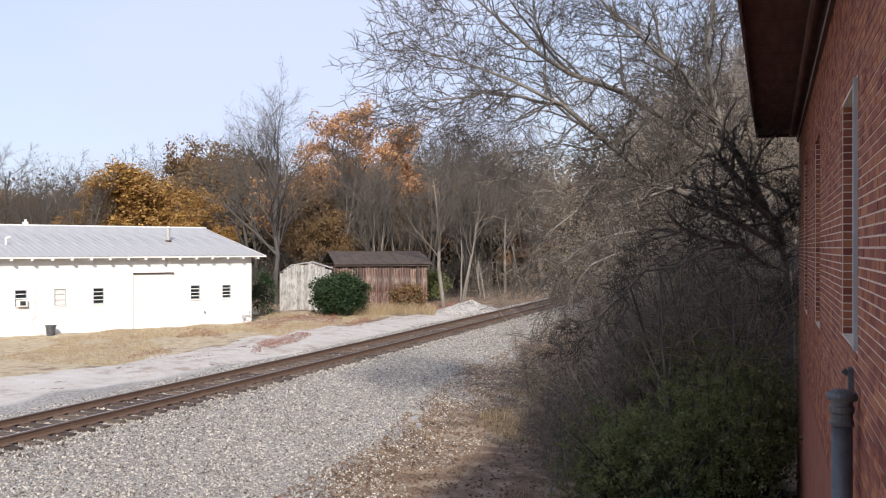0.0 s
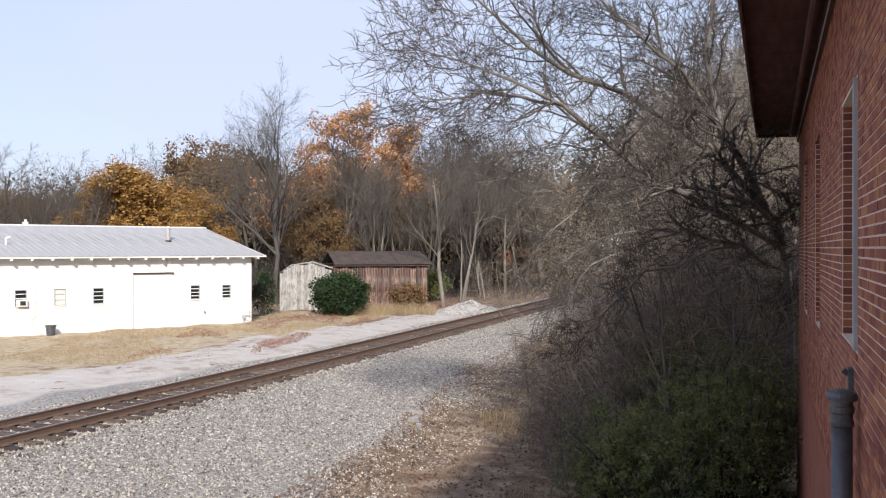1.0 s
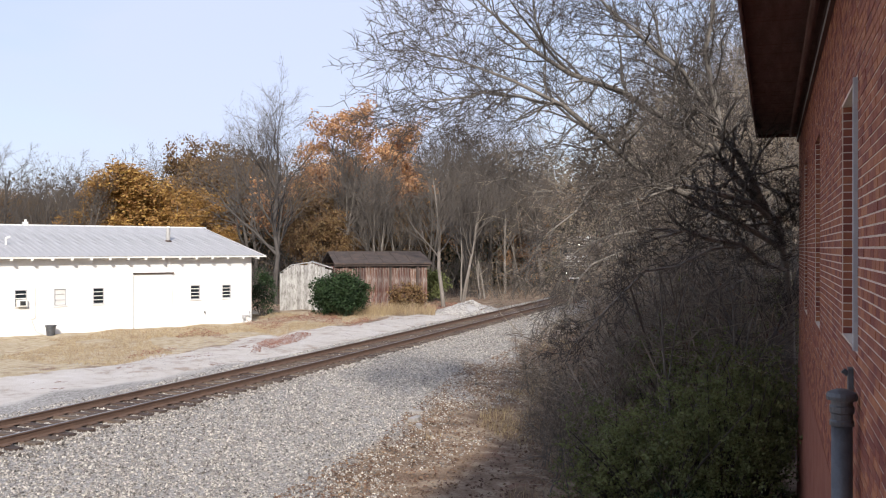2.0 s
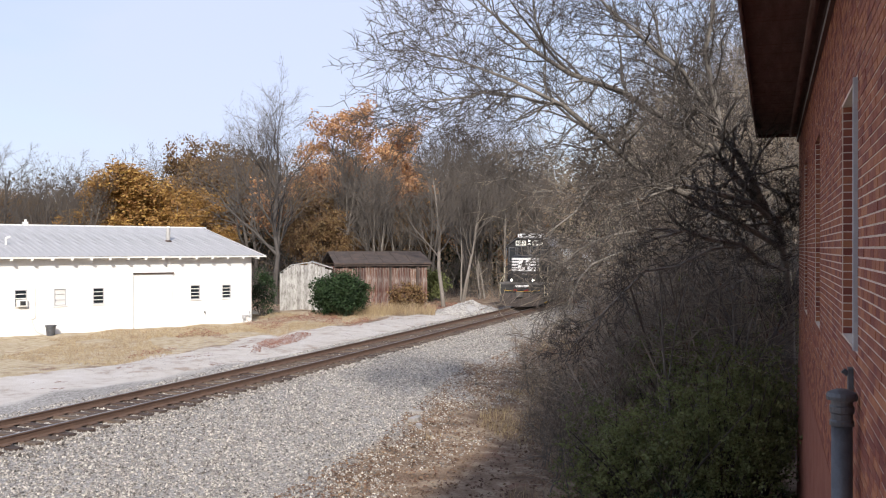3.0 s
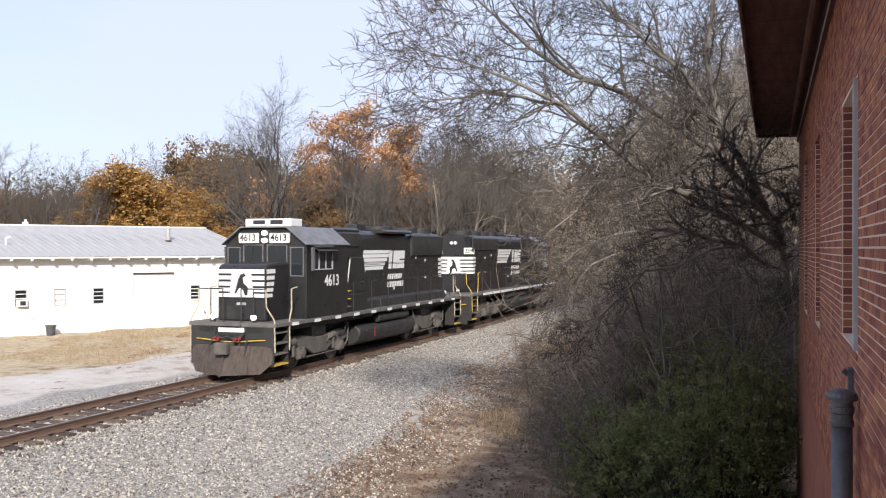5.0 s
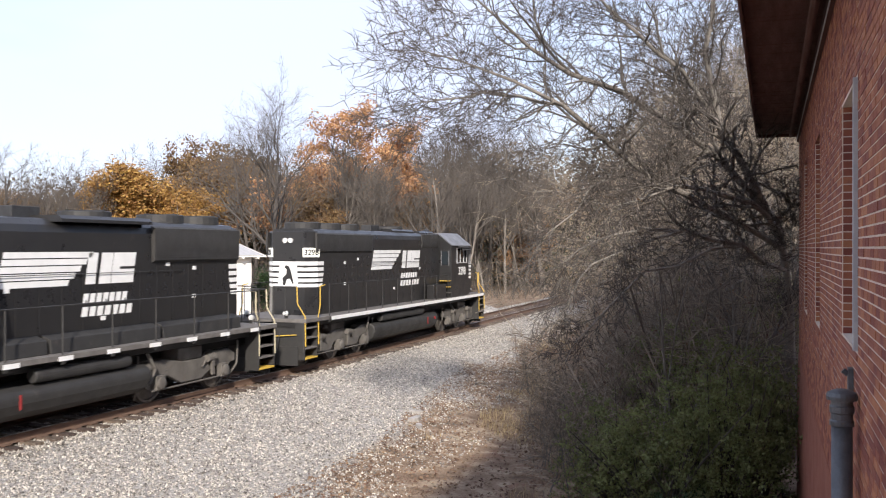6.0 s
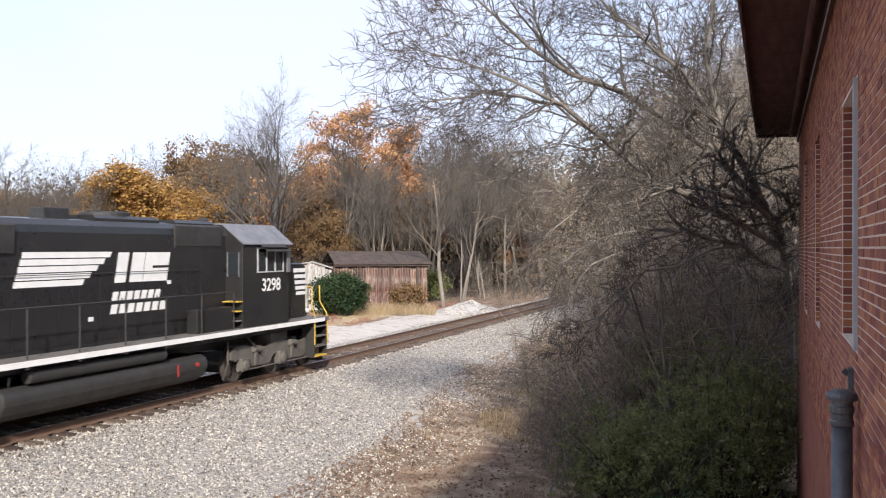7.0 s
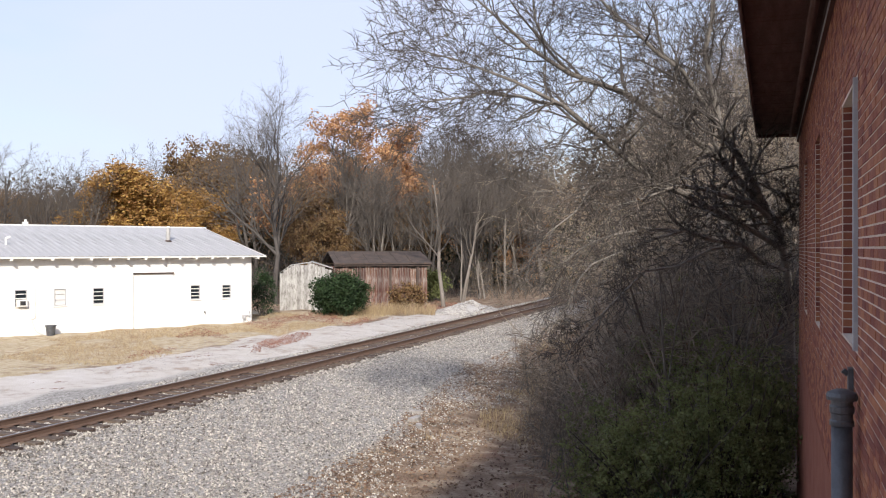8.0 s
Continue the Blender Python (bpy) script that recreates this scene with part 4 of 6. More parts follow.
# ---- woods behind the track and buildings ----
def woods():
    bare = dict(kids=(11, 5, 4, 4), lift=0.09, wander=0.16, angle=(0.4, 0.85), shrink=(0.38, 0.6))
    bare["thin"] = 0.012
    slim = {**bare, "start": 0.38, "wander": 0.1, "kids": (13, 6, 5, 4), "angle": (0.3, 0.75), "shrink": (0.34, 0.55)}
    a = make_tree("tall bare grey tree in the wood beyond the track", 21, 13.6, 0.22, 4, at=on(*seen_at(488, 68)), group="bare trees", **{**bare, "angle": (0.4, 0.95), "shrink": (0.42, 0.6), "lift": 0.06, "wander": 0.19, "kids": (17, 8, 6, 4), "start": 0.2, "thin": 0.010})
    b = make_tree("slender pale bare tree with forked stems", 22, 10.5, 0.17, 4, "pale_bark", at=on(*seen_at(786, 65)), group="bare trees", trunks=1, **slim)
    c = make_tree("slender bare tree with several pale stems", 23, 9.8, 0.12, 4, "pale_bark", at=on(*seen_at(822, 71)), group="bare trees", trunks=3, **slim)
    d = make_tree("spreading bare tree with brown twigs", 24, 12.5, 0.2, 4, at=on(*seen_at(760, 84)), group="bare trees", trunks=2, **{**bare, "angle": (0.5, 1.1)})
    r = random.Random(31)
    spots = [(855, 76, c), (898, 84, b), (925, 92, c), (958, 88, c), (835, 98, b), (680, 72, c), (715, 76, c), (760, 100, a), (830, 104, a), (900, 108, a), (545, 92, d), (740, 90, d), (600, 78, c), (640, 80, c), (535, 84, c), (455, 84, d), (870, 92, d), (820, 88, d), (790, 100, a), (735, 106, a), (850, 96, a), (940, 96, a), (1000, 105, d), (1050, 100, b), (1090, 112, d), (980, 112, a),
             (50, 98, c), (85, 96, d), (140, 84, c), (152, 98, c), (10, 102, d), (100, 108, d), (-40, 100, d), (205, 108, d), (330, 96, d), (400, 92, d), (270, 112, d), (1150, 95, d), (1200, 110, a), (1260, 100, d), (1330, 90, d), (1120, 130, a), (1180, 75, d), (1240, 70, d), (1300, 62, b), (1370, 70, d), (1440, 80, d), (1290, 47, a), (1355, 42, a), (1225, 54, a), (1400, 50, a), (1320, 58, a), (1180, 62, a)]
    for px, z, src in spots:
        x, y = seen_at(px + r.uniform(-6, 6), z)
        k = r.uniform(0.82, 1.12)
        if abs(x - float(bend(y))) < 5:
            x += 9 if px > 1040 else -6
        m = on(x, y, r.uniform(0, 360))
        o = copy_thing(src, m)
        o.scale = (k, k, k * r.uniform(0.9, 1.1))
    leaf = dict(kids=(9, 5, 4, 3), lift=0.03, wander=0.2, angle=(0.5, 1.2), shrink=(0.4, 0.62))
    g = make_tree("broad oak with golden brown autumn leaves", 41, 11.5, 0.36, 4, leaf="oak_gold", leaf_n=20, leaf_size=0.16, at=on(*seen_at(300, 92)), group="autumn trees", **leaf)
    o1 = make_tree("tall tree with thinning orange autumn leaves", 42, 19.0, 0.3, 4, leaf="oak_orange", leaf_n=20, leaf_size=0.15, at=on(*seen_at(642, 88)), group="autumn trees", **leaf)
    o2 = make_tree("tree with sparse brown leaves", 43, 11.0, 0.26, 4, leaf="oak_brown", leaf_n=13, leaf_size=0.15, at=on(*seen_at(390, 100)), group="autumn trees", **leaf)
    g.scale = (1.25, 1.25, 0.8)
    o1.scale = (1.0, 1.0, 0.84)
    a.scale = (1.0, 1.0, 0.95)
    for px, z, src, k in ((262, 100, g, 0.8), (312, 86, g, 0.62), (283, 90, g, 0.7), (240, 92, g, 0.72), (385, 86, g, 0.42), (385, 90, o2, 0.95), (365, 104, o2, 1.15), (420, 100, o2, 1.15), (445, 98, o2, 1.0), (600, 98, o1, 0.66), (690, 96, o1, 0.66), (945, 96, o1, 0.42), (930, 100, o1, 0.4), (560, 96, o2, 1.0), (850, 112, o2, 1.05), (740, 112, o2, 1.0), (655, 84, o2, 0.6), (570, 76, o2, 0.55), (540, 80, o2, 0.75), (700, 90, o2, 0.8), (780, 98, o2, 0.9), (1010, 122, o2, 0.9), (1100, 125, o2, 1.0), (30, 112, o2, 0.75), (130, 115, o2, 0.7), (1400, 75, o1, 0.75)):
        x, y = seen_at(px, z)
        q = copy_thing(src, on(x, y, r.uniform(0, 360)))
        q.scale = (k * (1.3 if src is g else 1.05), k * (1.3 if src is g else 1.0), k)
    make_tree("dead pale broken tree beside the golden oak", 47, 8.6, 0.17, 3, "pale_bark", at=on(*seen_at(326, 85)), kids=(4, 2, 1), lift=0.0, wander=0.12, angle=(0.5, 1.0), shrink=(0.25, 0.4), start=0.5)
    x, y = seen_at(118, 104)
    pl = thing("utility_pole", "distant grey utility pole with a crossarm", "utility pole", at=on(x, y, 30))
    part("pole", Shape().rod((0, 0, -0.3), (0, 0, 8.2), 0.13, 8, 0.1), "pale_bark", pl)
    part("crossarm", Shape().box(-1.0, 1.0, -0.06, 0.06, 7.5, 7.65), "pale_bark", pl)
    part("transformer", Shape().rod((0.35, 0, 6.6), (0.35, 0, 7.3), 0.2, 10), "frame_paint", pl)
    # dense far wood that closes the view under the sky
    rr = np.random.default_rng(55)
    cs = []
    for i in range(900):
        px = rr.uniform(-250, 1700)
        z = rr.uniform(120, 175)
        x, y = seen_at(px, z)
        top = np.interp(px, [-250, 150, 180, 380, 600, 1100, 1700], [11.0, 11.0, 10, 12, 16.5, 18.5, 19]) * rr.uniform(0.6, 1.05)
        for j in range(6):
            cs.append((x + rr.normal(0, 1.6), y + rr.normal(0, 1.6), float(land(x, y)) + top * rr.random() ** 0.7))
    tagged(new("far_wood", leaf_cards("far_wood", cs, 1.2, 36, 0.30, "wood_far", 56)), "distant brown and olive late autumn wood", "wood", kind="stuff")
    cs = [(*seen_at(rr.uniform(-200, 205), rr.uniform(140, 170)), 8.5 * rr.random()) for i in range(700)]
    mid = [(*seen_at(rr.uniform(370, 1050), rr.uniform(90, 112)), 9.0 * rr.random()) for i in range(700)]
    tagged(new("mid_wood", leaf_cards("mid_wood", mid, 1.1, 34, 0.17, "wood_mid", 58)), "brown undergrowth and dead foliage filling the wood", "wood", kind="stuff")
    cs += [(*seen_at(rr.uniform(450, 1350), rr.uniform(95, 120)), 6.5 * rr.random()) for i in range(900)]
    tagged(new("far_pines", leaf_cards("far_pines", cs, 0.9, 30, 0.3, "pine_far", 57)), "dark green pines and cedars low in the wood", "wood", kind="stuff")
    # brush: thin upright stems along the wood's edge
    lines = []
    for i in range(2300):
        px = rr.uniform(440, 1420)
        z = rr.uniform(74, 105) if px > 700 else rr.uniform(68, 95)
        x, y = seen_at(px, z)
        if x > bend(y) - 4 and x < bend(y) + 5:
            continue
        g0 = float(land(x, y))
        h0 = rr.uniform(0.6, 4.2)
        lean = rr.normal(0, 0.42, 2)
        p0 = np.array([x, y, g0 - 0.1])
        p2 = p0 + np.array([lean[0] * h0, lean[1] * h0, h0])
        mid = (p0 + p2) / 2 + np.append(rr.normal(0, 0.12, 2), 0)
        lines.append(([p0, mid, p2], [0.022, 0.015, 0.006]))
        for c in range(4):
            q0 = mid + (p2 - mid) * rr.random()
            q2 = q0 + np.array([rr.normal(0, 0.35), rr.normal(0, 0.35), rr.uniform(0.2, 0.9)]) * h0 * 0.35
            lines.append(([q0, (q0 + q2) / 2 + rr.normal(0, 0.04, 3), q2], [0.012, 0.009, 0.005]))
    tagged(new("wood_edge_brush", tubes("wood_edge_brush", lines, "twig_far")), "tangled brown brush along the edge of the wood", "brush", kind="stuff")


woods()


def bush(label, centre, radii, n, per, size, material, seed, stems=14, loose=0.0):
    """An evergreen shrub: stems from the ground and a shell of small leaves with an uneven outline."""
    r = np.random.default_rng(seed)
    x, y = centre
    t = thing("bush", label, "bush", at=on(x, y))
    a, u = r.uniform(0, 6.283, n), r.uniform(-0.75, 1, n)
    q = np.sqrt(1 - u * u)
    rad = r.uniform(0.45, 1.0, n) ** 0.5 * (1 + 0.13 * np.sin(3 * a + 4 * u) + 0.1 * np.sin(7 * a - 3 * u))
    rad = rad * np.clip(1 + loose * r.normal(0, 1, n), 0.3, 1.6)
    c = np.stack([radii[0] * rad * q * np.cos(a), radii[1] * rad * q * np.sin(a), radii[2] * (0.92 + u * rad)], 1)
    c[:, 2] = np.maximum(c[:, 2], 0.08)
    part("foliage", leaf_cards("foliage", c, size * 1.6, per, size, material, seed + 1), material, t)
    lines = []
    for i in range(stems):
        p2 = c[i * 7 % n]
        p0 = np.array([r.normal(0, 0.12), r.normal(0, 0.12), -0.1])
        lines.append(([p0, (p0 + p2) / 2 + r.normal(0, 0.1, 3), p2], [0.03, 0.02, 0.008]))
    tagged(part("stem_work", tubes("stem_work", lines, "twig"), "twig", t), kind="stuff")
    return t


bush("round dark green evergreen bush beside the rusty shed", (-27.0, 51.6), (1.65, 1.6, 1.3), 1500, 12, 0.07, "evergreen", 61, loose=0.12)
bush("low reddish brown shrub against the shed", seen_at(722, 62), (1.3, 1.0, 0.9), 350, 8, 0.08, "oak_brown", 62)
# This small dark shrub stands in for the shadow area at the building's corner.
bush("dark green shrub standing in for the shadowed corner of the white building", seen_at(466, 57), (0.75, 0.75, 1.5), 260, 10, 0.06, "evergreen", 63)
bush("dark shrub behind the trunks at the wood's edge", seen_at(755, 74), (1.6, 1.4, 1.3), 500, 9, 0.09, "privet", 64)


# ---- thicket beside the depot ----
def limb(r, pts, rads, out, level, kids, length, tips, down=0.0, top=5):
    """A limb through a few points, with side branches all along it."""
    P = np.array(pts, float)
    t = np.linspace(0, len(P) - 1, 9)
    S = np.stack([np.interp(t, np.arange(len(P)), P[:, i]) for i in range(3)], 1)
    S[1:-1] = 0.25 * S[:-2] + 0.5 * S[1:-1] + 0.25 * S[2:]
    S[1:-1] += r.normal(0, 0.05, (7, 3))
    R = 0.62 * np.interp(t, np.linspace(0, len(P) - 1, len(rads)), rads)
    out.setdefault(level, []).append((list(S), list(R)))
    T = np.gradient(S, axis=0)
    for c in range(kids):
        q = 0.6 + 7.3 * (c + r.random()) / kids
        i = min(int(q), 7)
        f = q - i
        d = unit(T[i])
        side = unit(np.cross(d, r.normal(0, 1, 3)))
        a = r.uniform(0.45, 1.05)
        branch(r, S[i] * (1 - f) + S[i + 1] * f, unit(d * math.cos(a) + side * math.sin(a)), length * r.uniform(0.5, 1.0) * (1.1 - 0.04 * q), max(R[i] * r.uniform(0.35, 0.65), 0.012), level + 1, top, out, 0.02 - down, 0.24, (8, 7, 6, 5, 3), (0.4, 1.0), (0.42, 0.7), 0.35, tips, 0.15)


def up(px, py, depth):
    """A place in the air along the line of sight slopes given as fractions of the view."""
    x, y = seen_at(px, depth)
    return (x, y, 3.88 - (py - 439) / 1620 * depth)


def arching_tree():
    r = np.random.default_rng(71)
    out, tips = {}, []
    foot = seen_at(1404, 23)
    fz = float(land(*foot))
    limb(r, [(foot[0], foot[1], fz - 0.2), up(1398, 520, 22.4), up(1383, 410, 21.0), up(1330, 320, 19.5)], (0.2, 0.17, 0.15, 0.12), out, 0, 6, 2.2, tips)
    limb(r, [up(1330, 320, 19), up(1261, 200, 18.6), up(1250, 70, 18.4), up(1268, -90, 18.2)], (0.13, 0.11, 0.09, 0.06), out, 1, 16, 2.4, tips)
    limb(r, [up(1376, 395, 20.6), up(1290, 285, 19.2), up(1190, 208, 18.5), up(1016, 131, 18), up(905, 74, 17.6), up(800, -40, 17.4)], (0.14, 0.13, 0.115, 0.085, 0.055, 0.02), out, 1, 22, 2.4, tips)
    limb(r, [up(1386, 440, 21.3), up(1270, 385, 19.3), up(1110, 289, 18.2), up(1002, 185, 17.6), up(885, 128, 17.2), up(725, 85, 17)], (0.12, 0.11, 0.10, 0.075, 0.045, 0.012), out, 1, 22, 2.2, tips)
    limb(r, [up(1002, 185, 17.6), up(900, 168, 17.6), up(808, 168, 17.5), up(700, 192, 17.4)], (0.06, 0.05, 0.035, 0.01), out, 1, 18, 1.8, tips, 0.03)
    limb(r, [up(1384, 415, 21.0), up(1300, 345, 18.7), up(1197, 329, 17.8), up(1090, 365, 17.2)], (0.11, 0.09, 0.06, 0.02), out, 1, 16, 1.9, tips, 0.05)
    limb(r, [up(1394, 480, 21.9), up(1311, 436, 19.2), up(1205, 410, 18), up(1163, 356, 17.6), up(1120, 250, 17.4)], (0.09, 0.075, 0.06, 0.045, 0.02), out, 1, 14, 1.9, tips)
    limb(r, [up(1336, 325, 19.6), up(1210, 120, 18), up(1120, 60, 17.6), up(1020, -60, 17.2)], (0.09, 0.07, 0.055, 0.03), out, 1, 18, 2.2, tips)
    limb(r, [up(1205, 410, 18.0), up(1090, 440, 17.6), up(1015, 510, 17.2), up(968, 590, 17)], (0.05, 0.04, 0.028, 0.01), out, 1, 15, 1.1, tips, 0.06, 4)
    limb(r, [up(1311, 436, 19.2), up(1150, 480, 17.2), up(1060, 560, 16.6), up(1000, 640, 16.3)], (0.05, 0.04, 0.03, 0.012), out, 1, 13, 1.1, tips, 0.06, 4)
    limb(r, [up(1205, 410, 18.0), up(1120, 400, 17.6), up(1040, 430, 17.3), up(975, 480, 17.1)], (0.05, 0.04, 0.028, 0.01), out, 1, 16, 1.3, tips, 0.04, 4)
    limb(r, [up(1110, 289, 18.2), up(1050, 330, 17.7), up(1000, 390, 17.4), up(950, 440, 17.2)], (0.05, 0.04, 0.028, 0.01), out, 1, 16, 1.3, tips, 0.05, 4)
    t = thing("tree", "large bare grey tree arching its limbs over the track", "tree")
    part("trunk", tubes("trunk", out[0], "limb_bark"), "limb_bark", t, smooth=True)
    for ln in out[1]:
        part("limb", tubes("limb", [ln], "limb_bark"), "limb_bark", t, smooth=True)
    tagged(part("branch_work", tubes("branch_work", out[2] + out[3], "bark"), "bark", t), kind="stuff")
    tagged(part("twig_work", tubes("twig_work", [x for lv in out if lv > 3 for x in out[lv]], "twig"), "twig", t), kind="stuff")


arching_tree()


def thicket():
    r = np.random.default_rng(81)
    # hanging and upright tangles of thin stems
    lines, dead = [], []
    for i in range(1000):
        px, z = r.uniform(985, 1425), r.uniform(18.5, 44)
        x, y = seen_at(px, z)
        if x < bend(y) + 7.2 or (x > -0.9 and y < 23.0) or px < 1030 + 4 * (z - 16):
            continue
        g0 = float(land(x, y))
        h0 = r.uniform(1.2, 6.5) * min(1.0, 0.2 + (px - 1010) / 220)
        p0 = np.array([x, y, g0 - 0.1])
        bow = np.array([r.normal(-0.25, 0.35), r.normal(0, 0.3), 0]) * h0
        pts = [p0, p0 + bow * 0.15 + np.array([0, 0, 0.4 * h0]), p0 + bow * 0.5 + np.array([0, 0, 0.8 * h0]), p0 + bow + np.array([0, 0, h0 * r.uniform(0.75, 1.0)])]
        w = r.uniform(0.008, 0.03)
        lines.append((pts, [w, w * 0.8, w * 0.55, 0.004]))
        for c in range(9):
            q = r.uniform(0.25, 1) * 3
            k = min(int(q), 2)
            s = pts[k] + (pts[k + 1] - pts[k]) * (q - k)
            e = s + np.array([r.normal(-0.1, 0.5), r.normal(0, 0.5), r.normal(0.15, 0.45)]) * h0 * 0.28
            lines.append(([s, (s + e) / 2 + r.normal(0, 0.05, 3), e], [w * 0.5, 0.008, 0.005]))
            for u in range(2):
                s2 = s + (e - s) * r.random()
                e2 = s2 + r.normal(0, 0.3, 3) + np.array([0, 0, 0.08])
                lines.append(([s2, e2], [0.007, 0.004]))
                if r.random() < 0.12:
                    dead.append(e2)
    pale = []
    for i in range(46):
        px, z = r.uniform(1120, 1420), r.uniform(18, 30)
        x, y = seen_at(px, z)
        if x > -0.9 and y < 23.0:
            continue
        h0 = r.uniform(2.0, 5.5)
        p0 = np.array([x, y, float(land(x, y)) - 0.1])
        b0 = r.normal(0, 0.22, 2) * h0
        pale.append(([p0, p0 + np.array([b0[0] * 0.2, b0[1] * 0.2, h0 * 0.4]), p0 + np.array([b0[0] * 0.55, b0[1] * 0.5, h0 * 0.75]), p0 + np.array([b0[0], b0[1], h0])], [0.03, 0.026, 0.02, 0.008]))
    tagged(new("pale_saplings", tubes("pale_saplings", pale, "pale_bark")), "thin pale saplings standing in the brown thicket", "saplings", kind="stuff")
    tagged(new("thicket_stems", tubes("thicket_stems", lines, "thicket")), "dense tangle of bare brown stems beside the depot", "thicket", kind="stuff")
    tagged(new("clinging_dead_leaves", leaf_cards("clinging_dead_leaves", np.array(dead), 0.07, 5, 0.035, "litter", 82)), "brown dead leaves caught in the bare thicket", "leaves", kind="stuff")


thicket()
k = 0
for px, depth, rad, n, mat, lab in ((1175, 17.2, (1.7, 1.4, 1.3), 800, "privet", "dark green privet bush in front of the thicket"), (1280, 17.6, (1.1, 1.1, 1.55), 700, "privet", "shaded green privet bush beside the depot wall"),
                                    (1085, 18.2, (1.0, 1.0, 0.9), 330, "privet", "sparse green privet bush at the foot of the bank"), (1378, 26.0, (1.3, 1.3, 2.4), 900, "privet", "tall yellowish green privet bush by the depot corner"), (1205, 20.5, (1.4, 1.3, 1.85), 700, "privet", "tall green privet bush among bare stems"),
                                    (1345, 19.2, (0.75, 0.8, 1.5), 700, "privet", "upright green privet bush close to the depot"), (1220, 15.2, (1.0, 0.9, 0.5), 600, "evergreen", "low dark ivy mound below the thicket")):
    k += 1
    bush(lab, seen_at(px, depth), rad, n, 16, 0.032, mat, 90 + 3 * k, 40, 0.26)


def undergrowth():
    r = np.random.default_rng(99)
    # dry grass blades along the bank and before the buildings, dead leaves over the bank
    def blades(name, label, xs, ys, h0, material, seed):
        q = np.random.default_rng(seed)
        k = len(xs)
        a = q.uniform(0, 6.283, k)
        hh = h0 * q.uniform(0.4, 1.2, k)
        w = 0.006 + 0.004 * q.random(k)
        zs = land(xs, ys) - 0.01
        lean = q.normal(0, 0.45, (k, 2)) * hh[:, None]
        b = np.stack([xs, ys, zs], 1)
        s = np.stack([np.cos(a) * w, np.sin(a) * w, 0 * a], 1)
        t = b + np.stack([lean[:, 0], lean[:, 1], hh], 1)
        m = b + np.stack([lean[:, 0] * 0.3, lean[:, 1] * 0.3, hh * 0.6], 1)
        v = np.stack([b - s, b + s, m + s * 0.8, m - s * 0.8, t], 1).reshape(-1, 3)
        f = (np.array([(0, 1, 2), (0, 2, 3), (3, 2, 4)])[None] + 5 * np.arange(k)[:, None, None]).reshape(-1, 3)
        tagged(new(name, fast_mesh(name, v, f, material)), label, "grass", kind="stuff")

    k = 18000
    y = 11 + 40 * r.random(k) ** 1.6
    d = np.interp(y, [0, 14, 22, 40, 60], [8.4, 8.4, 7.6, 5.8, 5.0]) + r.exponential(2.2, k) + 0.8 * wob(y, y * 0.3)
    x = bend(y) + d
    keep = (x < -1.0) & (wob(x * 0.7, y * 0.7) > 0.1)
    blades("bank_grass", "dry brown grass on the bank below the ballast", x[keep], y[keep], 0.22, "straw", 100)
    k = 42000
    y = 26 + 32 * r.random(k)
    x = bend(y) - 7.0 - 9 * r.random(k)
    keep = wob(x * 0.6, y * 0.6) > -0.1
    blades("yard_grass", "short straw coloured grass before the white building", x[keep], y[keep], 0.10, "straw", 101)
    k = 12000
    y = 10 + 34 * r.random(k) ** 1.5
    x = np.minimum(bend(y) + np.interp(y, [0, 20, 30, 50], [7.5, 6.6, 4.8, 4.4]) + 7 * r.random(k) ** 1.3, -0.8)
    pts = np.stack([x, y, land(x, y) + 0.02], 1)
    tagged(new("fallen_leaves", leaf_cards("fallen_leaves", pts, 0.03, 2, 0.036, "litter", 102, 0.8)), "brown fallen leaves over the bank", "leaves", kind="stuff")
    k = 2600
    y = 59 + 5 * r.random(k)
    px = r.uniform(590, 770, k)
    dep = r.uniform(57, 61.5, k)
    sp = [seen_at(a, b) for a, b in zip(px, dep)]
    blades("shed_weeds", "tall dry tan weeds at the foot of the shed", np.array([q[0] for q in sp]), np.array([q[1] for q in sp]), 0.7, "straw", 104)
    k = 9000
    y = 27 + 22 * r.random(k)
    x = bend(y) - 3.6 - 4.6 * r.random(k)
    keep = wob(x * 1.3 + 1, y * 0.42 + 2) > 0.45
    pts = np.stack([x, y, land(x, y) + 0.015], 1)[keep]
    tagged(new("leaf_drifts", leaf_cards("leaf_drifts", pts, 0.06, 4, 0.03, "drift", 105, 0.9)), "reddish leaf drifts on the pale dirt road", "leaves", kind="stuff")
    k = 7000
    y = 36 + 30 * r.random(k)
    x = bend(y) - 5.5 - 7 * r.random(k)
    keep = wob(x * 0.5 + 3, y * 0.45) > 0.1
    pts = np.stack([x, y, land(x, y) + 0.02], 1)[keep]
    tagged(new("road_leaves", leaf_cards("road_leaves", pts, 0.07, 4, 0.034, "drift", 103, 0.9)), "reddish fallen leaves in drifts across the yard", "leaves", kind="stuff")


undergrowth()


